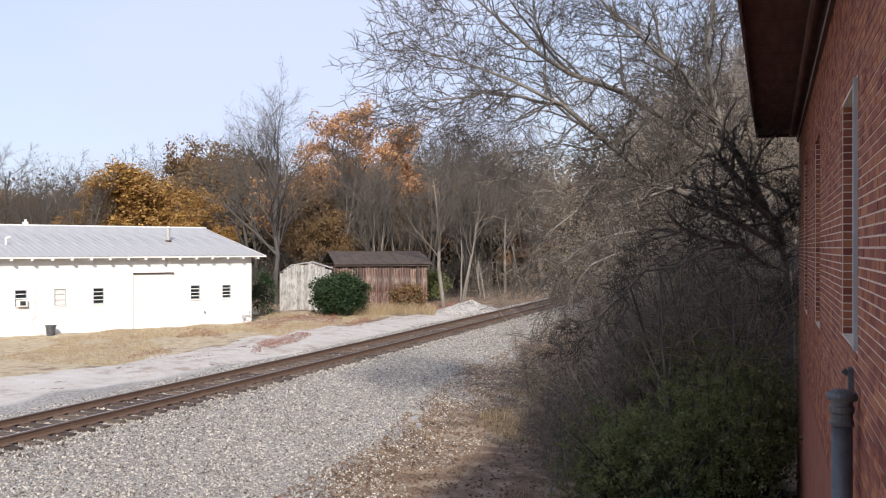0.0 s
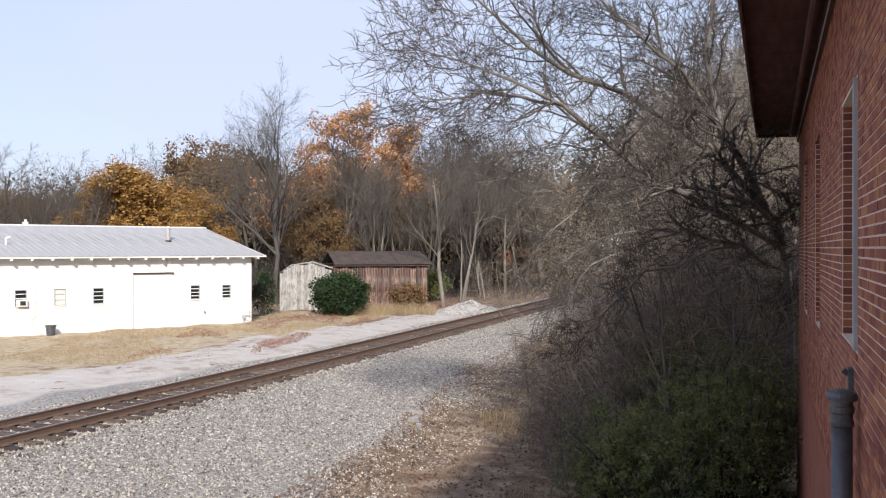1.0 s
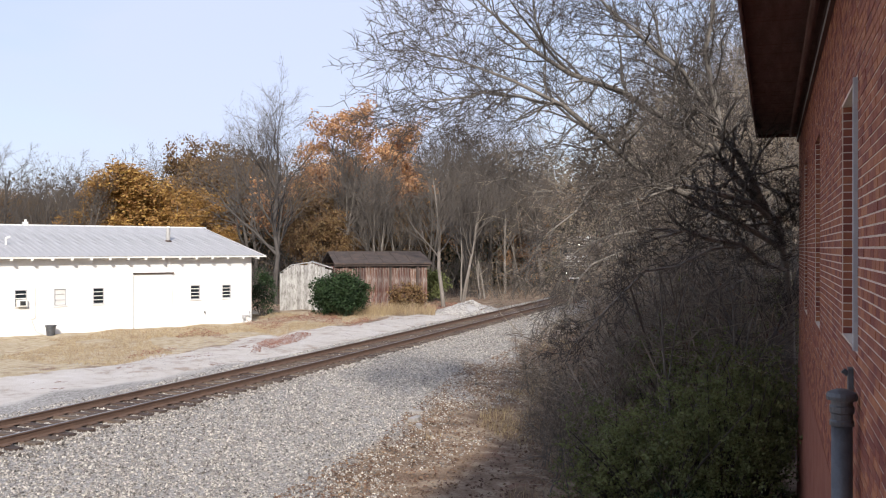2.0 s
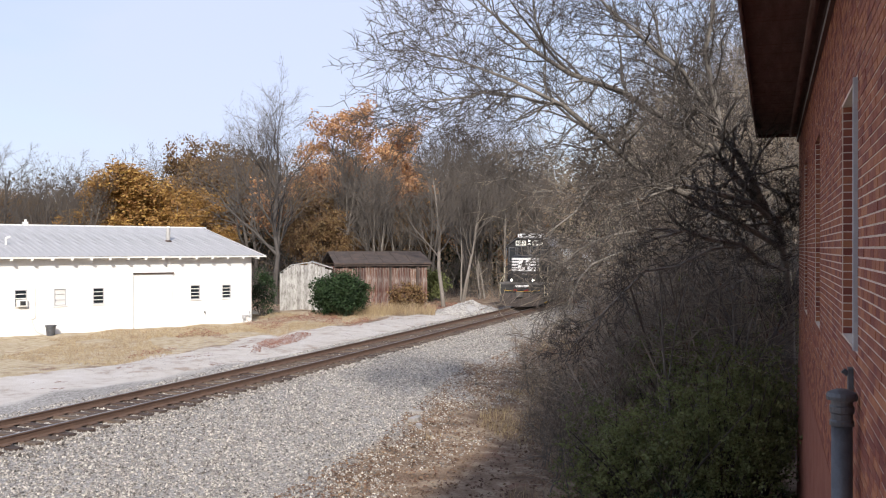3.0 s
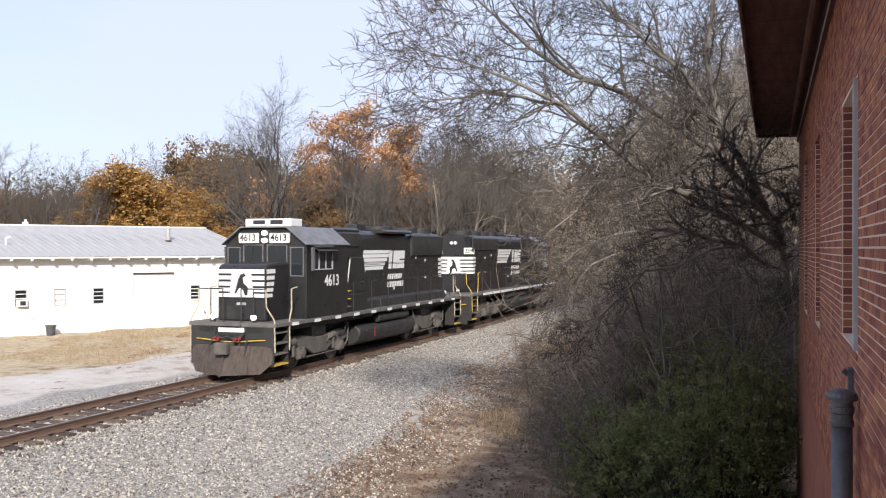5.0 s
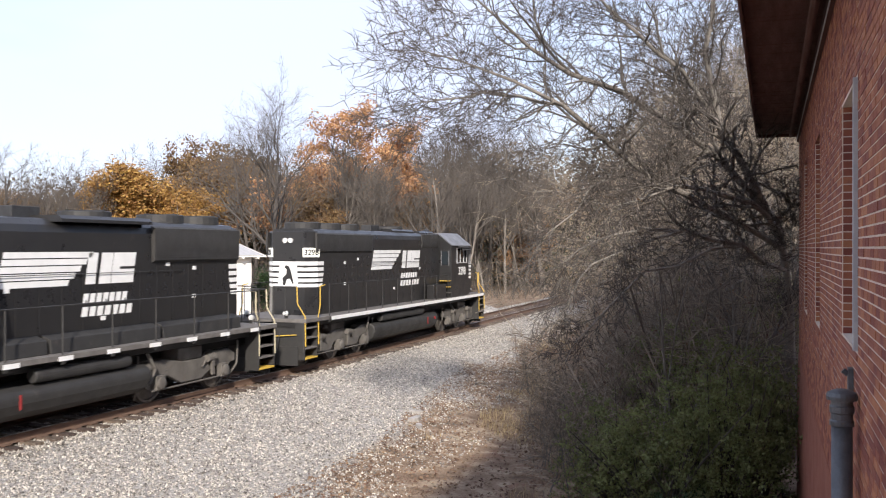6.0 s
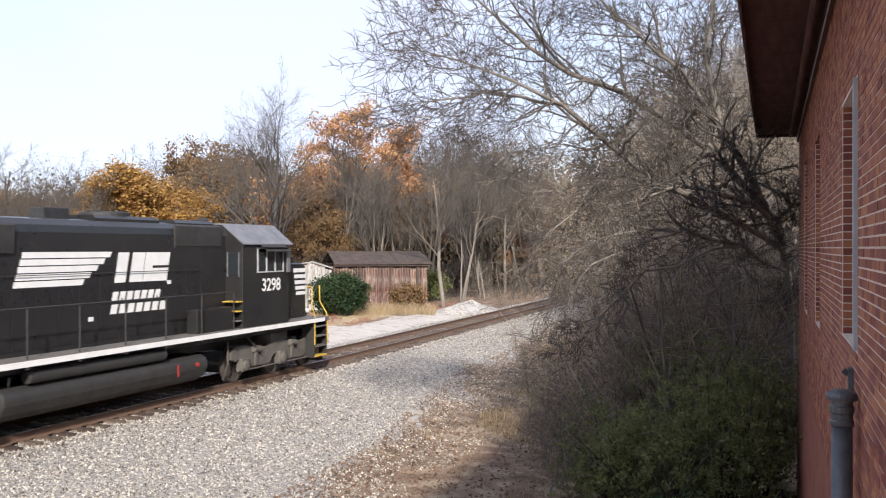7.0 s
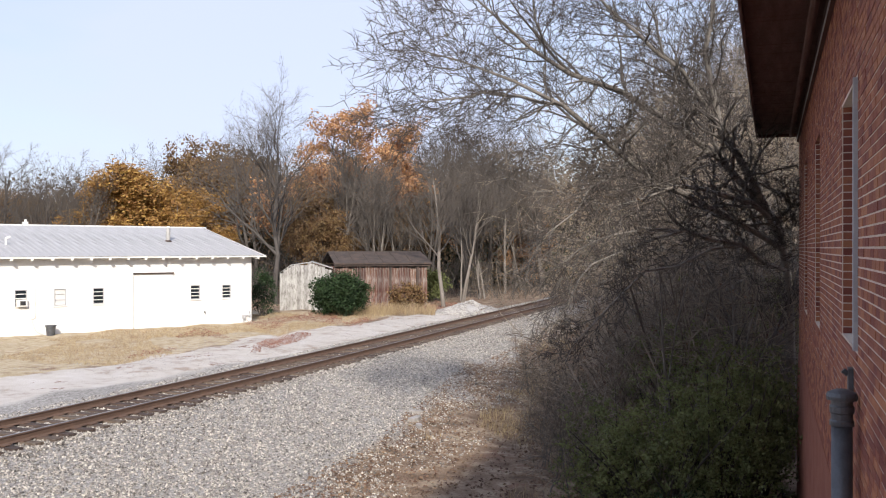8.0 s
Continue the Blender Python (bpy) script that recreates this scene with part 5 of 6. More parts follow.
def bank_trees():
    """Bare trees standing close behind the thicket, which fill it with limbs."""
    kw = dict(kids=(10, 6, 5, 4), lift=0.02, wander=0.2, angle=(0.5, 1.15), shrink=(0.4, 0.65))
    a = make_tree("crooked bare tree in the thicket by the depot", 201, 8.5, 0.12, 4, bark="limb_bark", twigs="thicket", at=on(*seen_at(1330, 25)), group="thicket trees", trunks=2, **kw)
    b = make_tree("leaning bare sapling in the thicket by the depot", 202, 6.5, 0.08, 4, bark="bark", twigs="thicket", at=on(*seen_at(1240, 28)), group="thicket trees", **kw)
    c = make_tree("small bare shrub on the bank beside the ballast", 203, 1.7, 0.022, 4, bark="bark", twigs="thicket", at=on(*seen_at(985, 20.5)), group="bank shrubs", trunks=5, kids=(5, 4, 3, 2), lift=0.04, wander=0.25, angle=(0.4, 1.0), shrink=(0.45, 0.7))
    for px, z, k in ((1010, 18.5, 1.1), (960, 25, 1.0), (1030, 22, 1.2), (940, 30, 1.0), (1000, 28, 1.2)):
        q = copy_thing(c, on(*seen_at(px, z), 40 * k * px))
        q.scale = (k, k, k)
    r = random.Random(77)
    for px, z, src, k in ((1385, 30, a, 1.1), (1290, 34, a, 1.2), (1200, 36, b, 1.3), (1150, 40, b, 1.4), (1230, 44, a, 1.4), (1350, 40, a, 1.4), (1130, 33, b, 1.0), (1180, 50, a, 1.5), (1290, 22, b, 1.0), (1375, 23, b, 1.1), (1410, 38, a, 1.5), (1320, 52, a, 1.6), (1160, 27, b, 0.85), (1275, 31, a, 1.15), (1335, 29, a, 1.2), (1400, 34, b, 1.4)):
        x, y = seen_at(px, z)
        if x < bend(y) + 7.5:
            continue
        q = copy_thing(src, on(x, y, r.uniform(0, 360)))
        q.scale = (k, k, k)


bank_trees()


def dirt_details():
    """Pale flat slabs and loose stones on the bank."""
    r = random.Random(141)
    for x, y, sx, sy in ((-9.6, 22.6, 0.32, 0.12), (-9.2, 22.0, 0.22, 0.1), (-9.9, 23.4, 0.25, 0.08), (-9.4, 33.0, 0.35, 0.2), (-9.1, 34.0, 0.25, 0.2), (-9.7, 34.4, 0.2, 0.15)):
        s = Shape().prism([(sx * math.cos(a) * r.uniform(0.75, 1.1), sy * math.sin(a) * r.uniform(0.75, 1.1)) for a in [0.785 * i for i in range(8)]], -0.05, 0.05, "z")
        ob = part("concrete_chunk", s, "pale_stone", bevel=0.01)
        ob.matrix_world = pose(x, y, float(land(x, y)) + 0.04, r.uniform(-8, 8), r.uniform(-8, 8), r.uniform(0, 360))
        tagged(ob, "pale flat slab half buried in the bank", "rubble", "concrete chunks")


dirt_details()


# ---- locomotives ----
wheelsets = []


def words(name, body, size, m, material, parent, label=""):
    """Raised characters, flat on the plane of m."""
    cu = bpy.data.curves.new(name, "FONT")
    cu.body, cu.size, cu.extrude, cu.offset = body, size, 0.004, 0.006
    cu.align_x, cu.align_y = "CENTER", "CENTER"
    tmp = new("tmp_text", cu)
    me = bpy.data.meshes.new_from_object(tmp.evaluated_get(bpy.context.evaluated_depsgraph_get()))
    bpy.data.objects.remove(tmp)
    me.materials.clear()
    ob = part(name, me, material, parent, label)
    ob.matrix_local = m
    return ob


def sided(s):
    """Turns the plane of characters onto the side of the body: s = 1 right side, -1 left side."""
    return Matrix(((0, 0, s, 0), (s, 0, 0, 0), (0, 1, 0, 0), (0, 0, 0, 1)))


def decal(name, outline, x, s, material, parent, label=""):
    """A flat painted shape 4 mm proud of a side wall; outline: pairs along, up."""
    return part(name, Shape().prism(outline, s * x, s * (x + 0.004), "x"), material, parent, label)


def bogie(parent, y, spacing, count, sgn):
    """A truck: side frames, bolsters, springs, journal boxes, and turning wheelsets."""
    t = part("truck", Shape().box(-0.8, 0.8, -0.35, 0.35, 0.62, 0.95), "running", parent, "dusty grey cast steel truck")
    t.location = (0, y, 0)
    part("bolster", Shape().box(-1.08, 1.08, -0.5, 0.5, 0.951, 1.28), "running", t, bevel=0.03)
    for i in range(count):
        a = spacing * (i - (count - 1) / 2)
        part("traction_motor", Shape().box(-0.6, 0.6, a + 0.1, a + 0.85, 0.22, 0.80), "tank_black", t, bevel=0.05)
    ext = spacing * (count - 1) / 2
    ax = [-ext + spacing * i for i in range(count)]
    for s in (-1, 1):
        f = Shape()
        pts = [(-ext - 0.62, 0.70), (-ext - 0.62, 0.92)]
        for i, a in enumerate(ax):
            pts += [(a - 0.30, 1.06), (a + 0.30, 1.06)]
            if i < count - 1:
                mid = (a + ax[i + 1]) / 2
                pts += [(mid - 0.32, 0.93), (mid + 0.32, 0.93)]
        pts += [(ext + 0.62, 0.92), (ext + 0.62, 0.70)]
        low = []
        for i, a in reversed(list(enumerate(ax))):
            low += [(a + 0.34, 0.66), (a - 0.34, 0.66)]
            if i:
                mid = (a + ax[i - 1]) / 2
                low += [(mid + 0.42, 0.38), (mid - 0.42, 0.38)]
        f.prism(pts + low, s * 0.98, s * 1.12, "x")
        part("side_frame", f, "running", t, bevel=0.03)
        for a in ax:
            part("journal_box", Shape().box(min(s * 1.0, s * 1.22), max(s * 1.0, s * 1.22), a - 0.17, a + 0.17, 0.33, 0.70).lathe([(0.16, s * 1.20), (0.15, s * 1.27), (0.06, s * 1.29)], 14, (0, a, 0.508), "x"), "running", t, bevel=0.02)
            for o in (-0.33, 0.33):
                part("spring", Shape().lathe([(0.085, 0.64 + 0.03 * k) if k % 2 else (0.065, 0.64 + 0.03 * k) for k in range(9)], 10, (s * 1.05, a + o, 0), "z"), "running", t)
            part("brake_cylinder", Shape().rod((s * 1.18, a + 0.45, 0.93), (s * 1.18, a + 0.80, 0.90), 0.10, 12).rod((s * 1.18, a + 0.80, 0.90), (s * 1.16, a + 0.98, 0.70), 0.03, 6).box(s * 1.2 - 0.03, s * 1.2 + 0.03, a + 0.5, a + 0.62, 0.45, 0.9), "running", t)
        part("brake_rod", Shape().rod((s * 1.17, -ext - 0.3, 0.36), (s * 1.17, ext + 0.3, 0.34), 0.025, 6), "running", t)
        part("sand_pipe", Shape().pipe([(s * 1.12, ext + 0.75, 1.25), (s * 1.1, ext + 0.72, 0.6), (s * 0.85, ext + 0.58, 0.15)], 0.03, 6), "running", t)
        part("sand_pipe", Shape().pipe([(s * 1.12, -ext - 0.75, 1.25), (s * 1.1, -ext - 0.72, 0.6), (s * 0.85, -ext - 0.58, 0.15)], 0.03, 6), "running", t)
    for a in ax:
        w = Shape().rod((-0.95, 0, 0), (0.95, 0, 0), 0.09, 12)
        for s in (-1, 1):
            w.lathe([(0.10, s * 0.66), (0.535, s * 0.68), (0.535, s * 0.712), (0.510, s * 0.72), (0.505, s * 0.815), (0.44, s * 0.82), (0.42, s * 0.775), (0.2, s * 0.77), (0.17, s * 0.83), (0.09, s * 0.84)], 28, (0, 0, 0), "x")
            for k in range(3):
                w.rod((s * 0.775, 0.30 * math.cos(k * 2.094), 0.30 * math.sin(k * 2.094)), (s * 0.785, 0.30 * math.cos(k * 2.094), 0.30 * math.sin(k * 2.094)), 0.05, 8)
        ob = part("wheelset", w, "steel", t)
        wheelsets.append((ob, sgn, (0, a, 0.508)))
    return t


def plow_blade(L, half):
    """A flared steel plow: a raked face of two wings with cut lower corners, on a dark pilot."""
    p = Shape()
    for s in (-1, 1):
        front = [(0, half + 0.30, 0.95), (s * 1.42, half - 0.05, 0.92), (s * 1.42, half + 0.02, 0.42), (s * 1.12, half + 0.22, 0.12), (0, half + 0.62, 0.08)]
        back = [(x, y - 0.05, z) for x, y, z in front]
        n = len(front)
        p.add(front + back, [tuple(range(n)), tuple(range(2 * n - 1, n - 1, -1))] + [(i, (i + 1) % n, n + (i + 1) % n, n + i) for i in range(n)])
    return part("snow_plow", p, "plow", L, "worn dusty steel snow plow")


def locomotive(label, digits, half, nose_front, cab_back, cab_front, hood_back, truck, spacing, count, tank, sgn, low_nose, spec):
    L = thing("locomotive", label, "locomotive", "train")
    dk = 1.62
    part("underframe", Shape().box(-1.15, 1.15, -half, spec["front"], 1.30, 1.50).box(-0.5, 0.5, -half, spec["front"], 1.0, 1.28), "tank_black", L, bevel=0.02)
    part("walkway", Shape().box(-1.53, 1.53, -half, spec["front"], 1.50, dk), "deck", L, bevel=0.01)
    # hood with rounded shoulders
    hw, top = 0.93, 4.55
    prof = [(-hw, dk), (-hw, 4.22), (-hw + 0.05, 4.38), (-hw + 0.2, 4.51), (-0.4, top), (0.4, top), (hw - 0.2, 4.51), (hw - 0.05, 4.38), (hw, 4.22), (hw, dk)]
    part("hood", Shape().prism(prof, hood_back + 0.35, cab_back + 0.02), "black", L, bevel=0.01)
    endp = [(-hw, hood_back + 0.35), (-hw + 0.32, hood_back), (hw - 0.32, hood_back), (hw, hood_back + 0.35)]
    part("hood_end", Shape().prism(endp, dk, 4.45, "z"), "black", L, bevel=0.02)
    # doors along the hood
    y = hood_back + 0.75
    door_me = Shape().box(-0.006, 0.012, 0.03, 0.60, 0.0, 1.75).box(0.012, 0.03, 0.10, 0.13, 0.8, 0.95).mesh("hood_door")
    door_me.materials.append(MAT["black"])
    while y < cab_back - 0.7:
        for s in (-1, 1):
            ob = part("hood_door", door_me, "black", L)
            ob.matrix_local = pose(s * hw, y if s > 0 else y + 0.63, dk + 0.12, 0, 0, 0 if s > 0 else 180)
        y += 0.64
    # cab with sloping shoulders
    cw, ct = 1.50, 4.55
    cabp = [(-cw, dk - 0.1), (-cw, 3.98), (-0.82, 4.50), (0.82, 4.50), (cw, 3.98), (cw, dk - 0.1)]
    part("cab", Shape().prism(cabp, cab_back, cab_front), "black", L, bevel=0.02)
    roofp = [(-cw - 0.06, 3.97), (-0.84, 4.53), (0.84, 4.53), (cw + 0.06, 3.97), (cw + 0.06, 4.0), (0.86, 4.57), (-0.86, 4.57), (-cw - 0.06, 4.0)]
    part("cab_roof", Shape().prism(roofp, cab_back - 0.06, cab_front + 0.16), "cab_roof", L, "grey sloping cab roof")
    for s in (-1, 1):
        w0, w1 = cab_front - 1.75, cab_front - 0.35
        win = decal("side_window", [(w0, 3.18), (w1, 3.18), (w1, 3.86), (w0, 3.86)], cw, s, "glass", L, "dark cab side window in a pale frame")
        for a in (w0, w0 + 0.47, w0 + 0.94, w1):
            part("window_bar", Shape().box(min(s * (cw + 0.004), s * (cw + 0.03)), max(s * (cw + 0.004), s * (cw + 0.03)), a - 0.02, a + 0.02, 3.18, 3.86), "frame_paint", win)
        for z in (3.16, 3.845):
            part("window_bar", Shape().box(min(s * (cw + 0.004), s * (cw + 0.03)), max(s * (cw + 0.004), s * (cw + 0.03)), w0 - 0.02, w1 + 0.02, z, z + 0.035), "frame_paint", win)
        part("visor", Shape().prism([(s * cw, 4.0), (s * (cw + 0.03), 4.0), (s * (cw + 0.3), 3.78), (s * (cw + 0.28), 3.76)], w0 + 0.1, w1 + 0.02), "grille", L, "dark sloping sun visor")
        part("sunshade", Shape().box(min(s * cw, s * (cw + 0.25)), max(s * cw, s * (cw + 0.25)), w0 - 0.05, w1 + 0.05, 3.88, 3.91), "black", L)
        part("mirror", Shape().box(s * (cw + 0.12) - 0.015, s * (cw + 0.12) + 0.015, w1 + 0.04, w1 + 0.22, 3.15, 3.9), "cab_roof", L, "pale wind deflector")
        words("road_number", digits, 0.52, Matrix.Translation((s * (cw + 0.003), spec["number"], 2.78)) @ sided(s), "white_paint", L, "white road number on the cab side")
        # rear of the cab: door, cab doorway steps
        part("cab_door", Shape().box(s * 1.2 - 0.24, s * 1.2 + 0.24, cab_back - 0.02, cab_back, dk + 0.3, 3.8), "black", L, bevel=0.01)
        part("door_window", Shape().box(s * 1.2 - 0.17, s * 1.2 + 0.17, cab_back - 0.028, cab_back - 0.018, 3.1, 3.72), "glass", L)
        part("window_trim", Shape().box(s * 1.2 - 0.2, s * 1.2 - 0.17, cab_back - 0.032, cab_back - 0.02, 3.07, 3.75).box(s * 1.2 + 0.17, s * 1.2 + 0.2, cab_back - 0.032, cab_back - 0.02, 3.07, 3.75), "cab_roof", L)
        for k in range(3):
            part("cab_step", Shape().box(min(s * 1.0, s * 1.5), max(s * 1.0, s * 1.5), cab_back - 0.26, cab_back - 0.02, dk + 0.2 + 0.27 * k, dk + 0.23 + 0.27 * k), "yellow" if k else "deck", L)
    # windscreens and the front of the cab
    for s in (-1, 1):
        part("windscreen", Shape().box(min(s * 0.10, s * 0.78), max(s * 0.10, s * 0.78), cab_front, cab_front + 0.012, 3.42 if low_nose else 3.45, 3.96), "glass", L, "dark windscreen")
        for x0, x1, z0, z1 in ((0.10, 0.78, 3.42, 3.96), (0.95, 1.38, 3.0, 3.88)):
            bar = Shape()
            for a, b, c, d in ((x0 - 0.03, x1 + 0.03, z0 - 0.03, z0), (x0 - 0.03, x1 + 0.03, z1, z1 + 0.03), (x0 - 0.03, x0, z0, z1), (x1, x1 + 0.03, z0, z1)):
                bar.box(min(s * a, s * b), max(s * a, s * b), cab_front + 0.001, cab_front + 0.03, c, d)
            part("screen_frame", bar, "cab_roof", L, "grey windscreen frame")
        part("wiper", Shape().rod((s * 0.42, cab_front + 0.035, 3.97), (s * 0.52, cab_front + 0.03, 3.55), 0.012, 5), "dark_metal", L)
        part("side_screen", Shape().box(min(s * 0.95, s * 1.38), max(s * 0.95, s * 1.38), cab_front, cab_front + 0.012, 3.0, 3.88), "glass", L)
        nb = part("number_board", Shape().box(min(s * 0.22, s * 0.92), max(s * 0.22, s * 0.92), cab_front, cab_front + 0.14, 4.03, 4.37), "lamp_dim", L, "lit white number board", bevel=0.03)
        words("board_number", digits, 0.30, pose(s * 0.57, cab_front + 0.143, 4.20, 90, 0, 180), "black", nb)
        part("board_brow", Shape().box(min(s * 0.2, s * 0.95), max(s * 0.2, s * 0.95), cab_front, cab_front + 0.2, 4.375, 4.40), "black", L)
    for z in (4.12, 4.36):
        part("headlight", Shape().lathe([(0.075, cab_front + 0.0), (0.08, cab_front + 0.12), (0.04, cab_front + 0.13)], 14, (0, 0, z), "y"), "lamp_on" if spec["lit"] else "lamp_off", L, "lit white headlight" if spec["lit"] else "unlit headlight")
    # short nose
    nw, nt = spec["nose"], 3.42
    nosep = [(cab_front - 0.02, dk), (nose_front, dk), (nose_front, nt - 0.16), (nose_front - 0.16, nt - 0.04), (cab_front - 0.02, nt)]
    part("nose", Shape().prism([(a, b) for a, b in nosep], -nw, nw, "x"), "black", L, bevel=0.06)
    bands = [(2.36, 2.47), (2.53, 2.645), (2.71, 2.83), (2.90, 3.02), (3.09, 3.22)]
    for z0, z1 in bands:
        part("nose_stripe", Shape().box(-nw + 0.05, nw - 0.05, nose_front, nose_front + 0.005, z0, z1), "white_paint", L, "white painted stripe")
        for s in (-1, 1):
            decal("nose_side_stripe", [(nose_front - spec["wrap"] - (z1 - 2.3) * 0.22, z0), (nose_front - 0.06, z0), (nose_front - 0.06, z1), (nose_front - spec["wrap"] - (z1 - 2.3) * 0.22, z1)], nw, s, "white_paint", L)
    part("nose_badge", Shape().prism([(-0.42, 2.40), (0.42, 2.40), (0.34, 3.18), (-0.34, 3.18)], nose_front + 0.005, nose_front + 0.009), "white_paint", L, "white badge panel")
    horse = [(-0.22, 2.42), (-0.12, 2.42), (-0.05, 2.62), (0.08, 2.64), (0.20, 2.44), (0.24, 2.50), (0.16, 2.74), (0.12, 2.90), (0.04, 3.06), (-0.10, 3.10), (-0.16, 3.02), (-0.06, 2.96), (-0.08, 2.80), (-0.24, 2.66)]
    part("badge_figure", Shape().prism(horse, nose_front + 0.009, nose_front + 0.013), "black", L)
    part("nose_plate", Shape().box(-0.16, 0.16, nose_front, nose_front + 0.02, 2.12, 2.2), "frame_paint", L)
    # ends: pilots, steps, couplers, handrails
    for e in (1, -1):
        hf = spec["front"] if e > 0 else half

        def y2(a, b):
            return (min(e * a, e * b), max(e * a, e * b))
        part("pilot_plate", Shape().box(-1.45, 1.45, *y2(hf - 0.06, hf), 0.55 if e < 0 else 0.9, 1.50), "tank_black", L, bevel=0.02)
        if e > 0 and spec["plow"]:
            blade = plow_blade(L, hf)
            part("plow_rib", Shape().rod((0, hf + 0.32, 0.95), (0, hf + 0.64, 0.05), 0.035, 8), "plow", blade)
            for a in (-0.75, 0.75):
                part("plow_rib", Shape().rod((a, hf + 0.15, 0.92), (a, hf + 0.37, 0.12), 0.022, 8), "plow", blade)
        else:
            part("plow_board", Shape().box(-1.25, 1.25, *y2(hf, hf + 0.05), 0.14, 0.75), "tank_black", L)
        part("coupler", Shape().box(-0.14, 0.14, *y2(hf - 0.1, hf + 0.42), 0.74, 1.0).box(-0.22, 0.22, *y2(hf + 0.40, hf + 0.62), 0.70, 1.06), "running", L, bevel=0.04)
        for s in (-1, 1):
            part("air_hose", Shape().pipe([(s * 0.35, e * (hf + 0.03), 1.15), (s * 0.40, e * (hf + 0.22), 0.85), (s * 0.36, e * (hf + 0.30), 0.5), (s * 0.28, e * (hf + 0.36), 0.35)], 0.028, 6), "dark_metal", L)
            part("air_hose", Shape().pipe([(s * 0.6, e * (hf + 0.03), 1.2), (s * 0.64, e * (hf + 0.2), 0.95), (s * 0.6, e * (hf + 0.26), 0.55)], 0.022, 6), "dark_metal", L)
            well = part("step_well", Shape().box(min(s * 1.0, s * 1.03), max(s * 1.0, s * 1.03), *y2(hf - 0.85, hf - 0.05), 0.35, 1.5).box(min(s * 1.0, s * 1.46), max(s * 1.0, s * 1.46), *y2(hf - 0.88, hf - 0.85), 0.32, 1.5).box(min(s * 1.0, s * 1.46), max(s * 1.0, s * 1.46), *y2(hf - 0.06, hf - 0.02), 0.32, 1.5), "tank_black", L)
            for k in range(4):
                part("tread", Shape().box(min(s * 1.03, s * 1.48), max(s * 1.03, s * 1.48), *y2(hf - 0.85, hf - 0.06), 0.34 + 0.32 * k, 0.38 + 0.32 * k), "yellow" if k == 0 else "deck", well)
            col = spec["rail"]
            part("corner_handrail", Shape().pipe([(s * 1.49, e * (hf - 0.9), 0.75), (s * 1.49, e * (hf - 0.9), 1.7), (s * 1.47, e * (hf - 1.05), 2.0), (s * 1.47, e * (hf - 1.05), 2.62), (s * 1.47, e * (hf - 1.4), 2.66)], 0.019, 8), col, L, "painted corner handrail")
            part("corner_handrail", Shape().pipe([(s * 1.49, e * (hf - 0.04), 0.75), (s * 1.47, e * (hf - 0.04), 1.7), (s * 1.2, e * (hf - 0.03), 2.1), (s * 1.18, e * (hf - 0.03), 2.64)], 0.019, 8), col, L, "painted corner handrail")
            part("end_railing", Shape().pipe([(s * 1.18, e * (hf - 0.03), 2.64), (s * 0.32, e * (hf - 0.03), 2.64), (s * 0.32, e * (hf - 0.03), dk)], 0.02, 6).pipe([(s * 0.75, e * (hf - 0.03), 2.64), (s * 0.75, e * (hf - 0.03), dk)], 0.018, 6), "tank_black", L)
            part("ditch_light", Shape().lathe([(0.04, -0.10), (0.085, 0.0), (0.085, 0.05), (0.04, 0.055)], 14, (s * 0.72, e * (hf - 0.1), 1.78), "y"), "lamp_on" if (e > 0 and spec["lit"]) else "lamp_off", L, "round platform headlamp")
            part("lamp_bracket", Shape().box(s * 0.72 - 0.04, s * 0.72 + 0.04, *y2(hf - 0.2, hf - 0.12), dk, 1.72), "tank_black", L)
        part("drop_step", Shape().box(-0.35, 0.35, *y2(hf, hf + 0.12), 1.52, 1.6), "deck", L)
        part("cut_lever", Shape().pipe([(-1.2, e * (hf + 0.05), 1.12), (-0.2, e * (hf + 0.10), 1.05), (0.2, e * (hf + 0.10), 1.05), (1.2, e * (hf + 0.05), 1.12)], 0.018, 6), "yellow", L)
        part("sill_plate", Shape().box(-0.45, 0.45, *y2(hf + 0.001, hf + 0.02), 1.33, 1.47), "white_paint", L, "white plate on the end sill")
    # walkway railings
    for s in (-1, 1):
        y, stop = hood_back + 0.1, cab_back - 0.45
        n = round((stop - y) / 1.52)
        ys = [y + (stop - y) * k / n for k in range(n + 1)]
        for q in ys:
            part("railing_post", Shape().rod((s * 1.50, q, 1.5), (s * 1.50, q, 2.66), 0.019, 6).box(s * 1.51 - 0.02, s * 1.51 + 0.02, q - 0.05, q + 0.05, 1.42, 1.6), "tank_black", L)
        part("railing", Shape().rod((s * 1.50, ys[0], 2.66), (s * 1.50, ys[-1], 2.66), 0.019, 6), "tank_black", L)
        if spec["sill_line"]:
            part("sill_stripe", Shape().box(min(s * 1.531, s * 1.537), max(s * 1.531, s * 1.537), hood_back + 0.2, spec["front"] - 0.3, 1.475, 1.60), "white_paint", L, "white stripe along the walkway edge")
        else:
            q = -half + 1.0
            while q < spec["front"] - 1.2:
                part("sill_mark", Shape().box(min(s * 1.531, s * 1.537), max(s * 1.531, s * 1.537), q, q + 0.42, 1.49, 1.59), "white_paint", L, "white reflective strip")
                q += 1.45
        # side logo stripes, plain blocks for the mark and bars for its words
        a0, a1 = spec["logo"]
        fwd = 1 if s * spec["logo_dir"] > 0 else -1
        o, wd = (a0, a1 - a0) if fwd > 0 else (a1, a0 - a1)
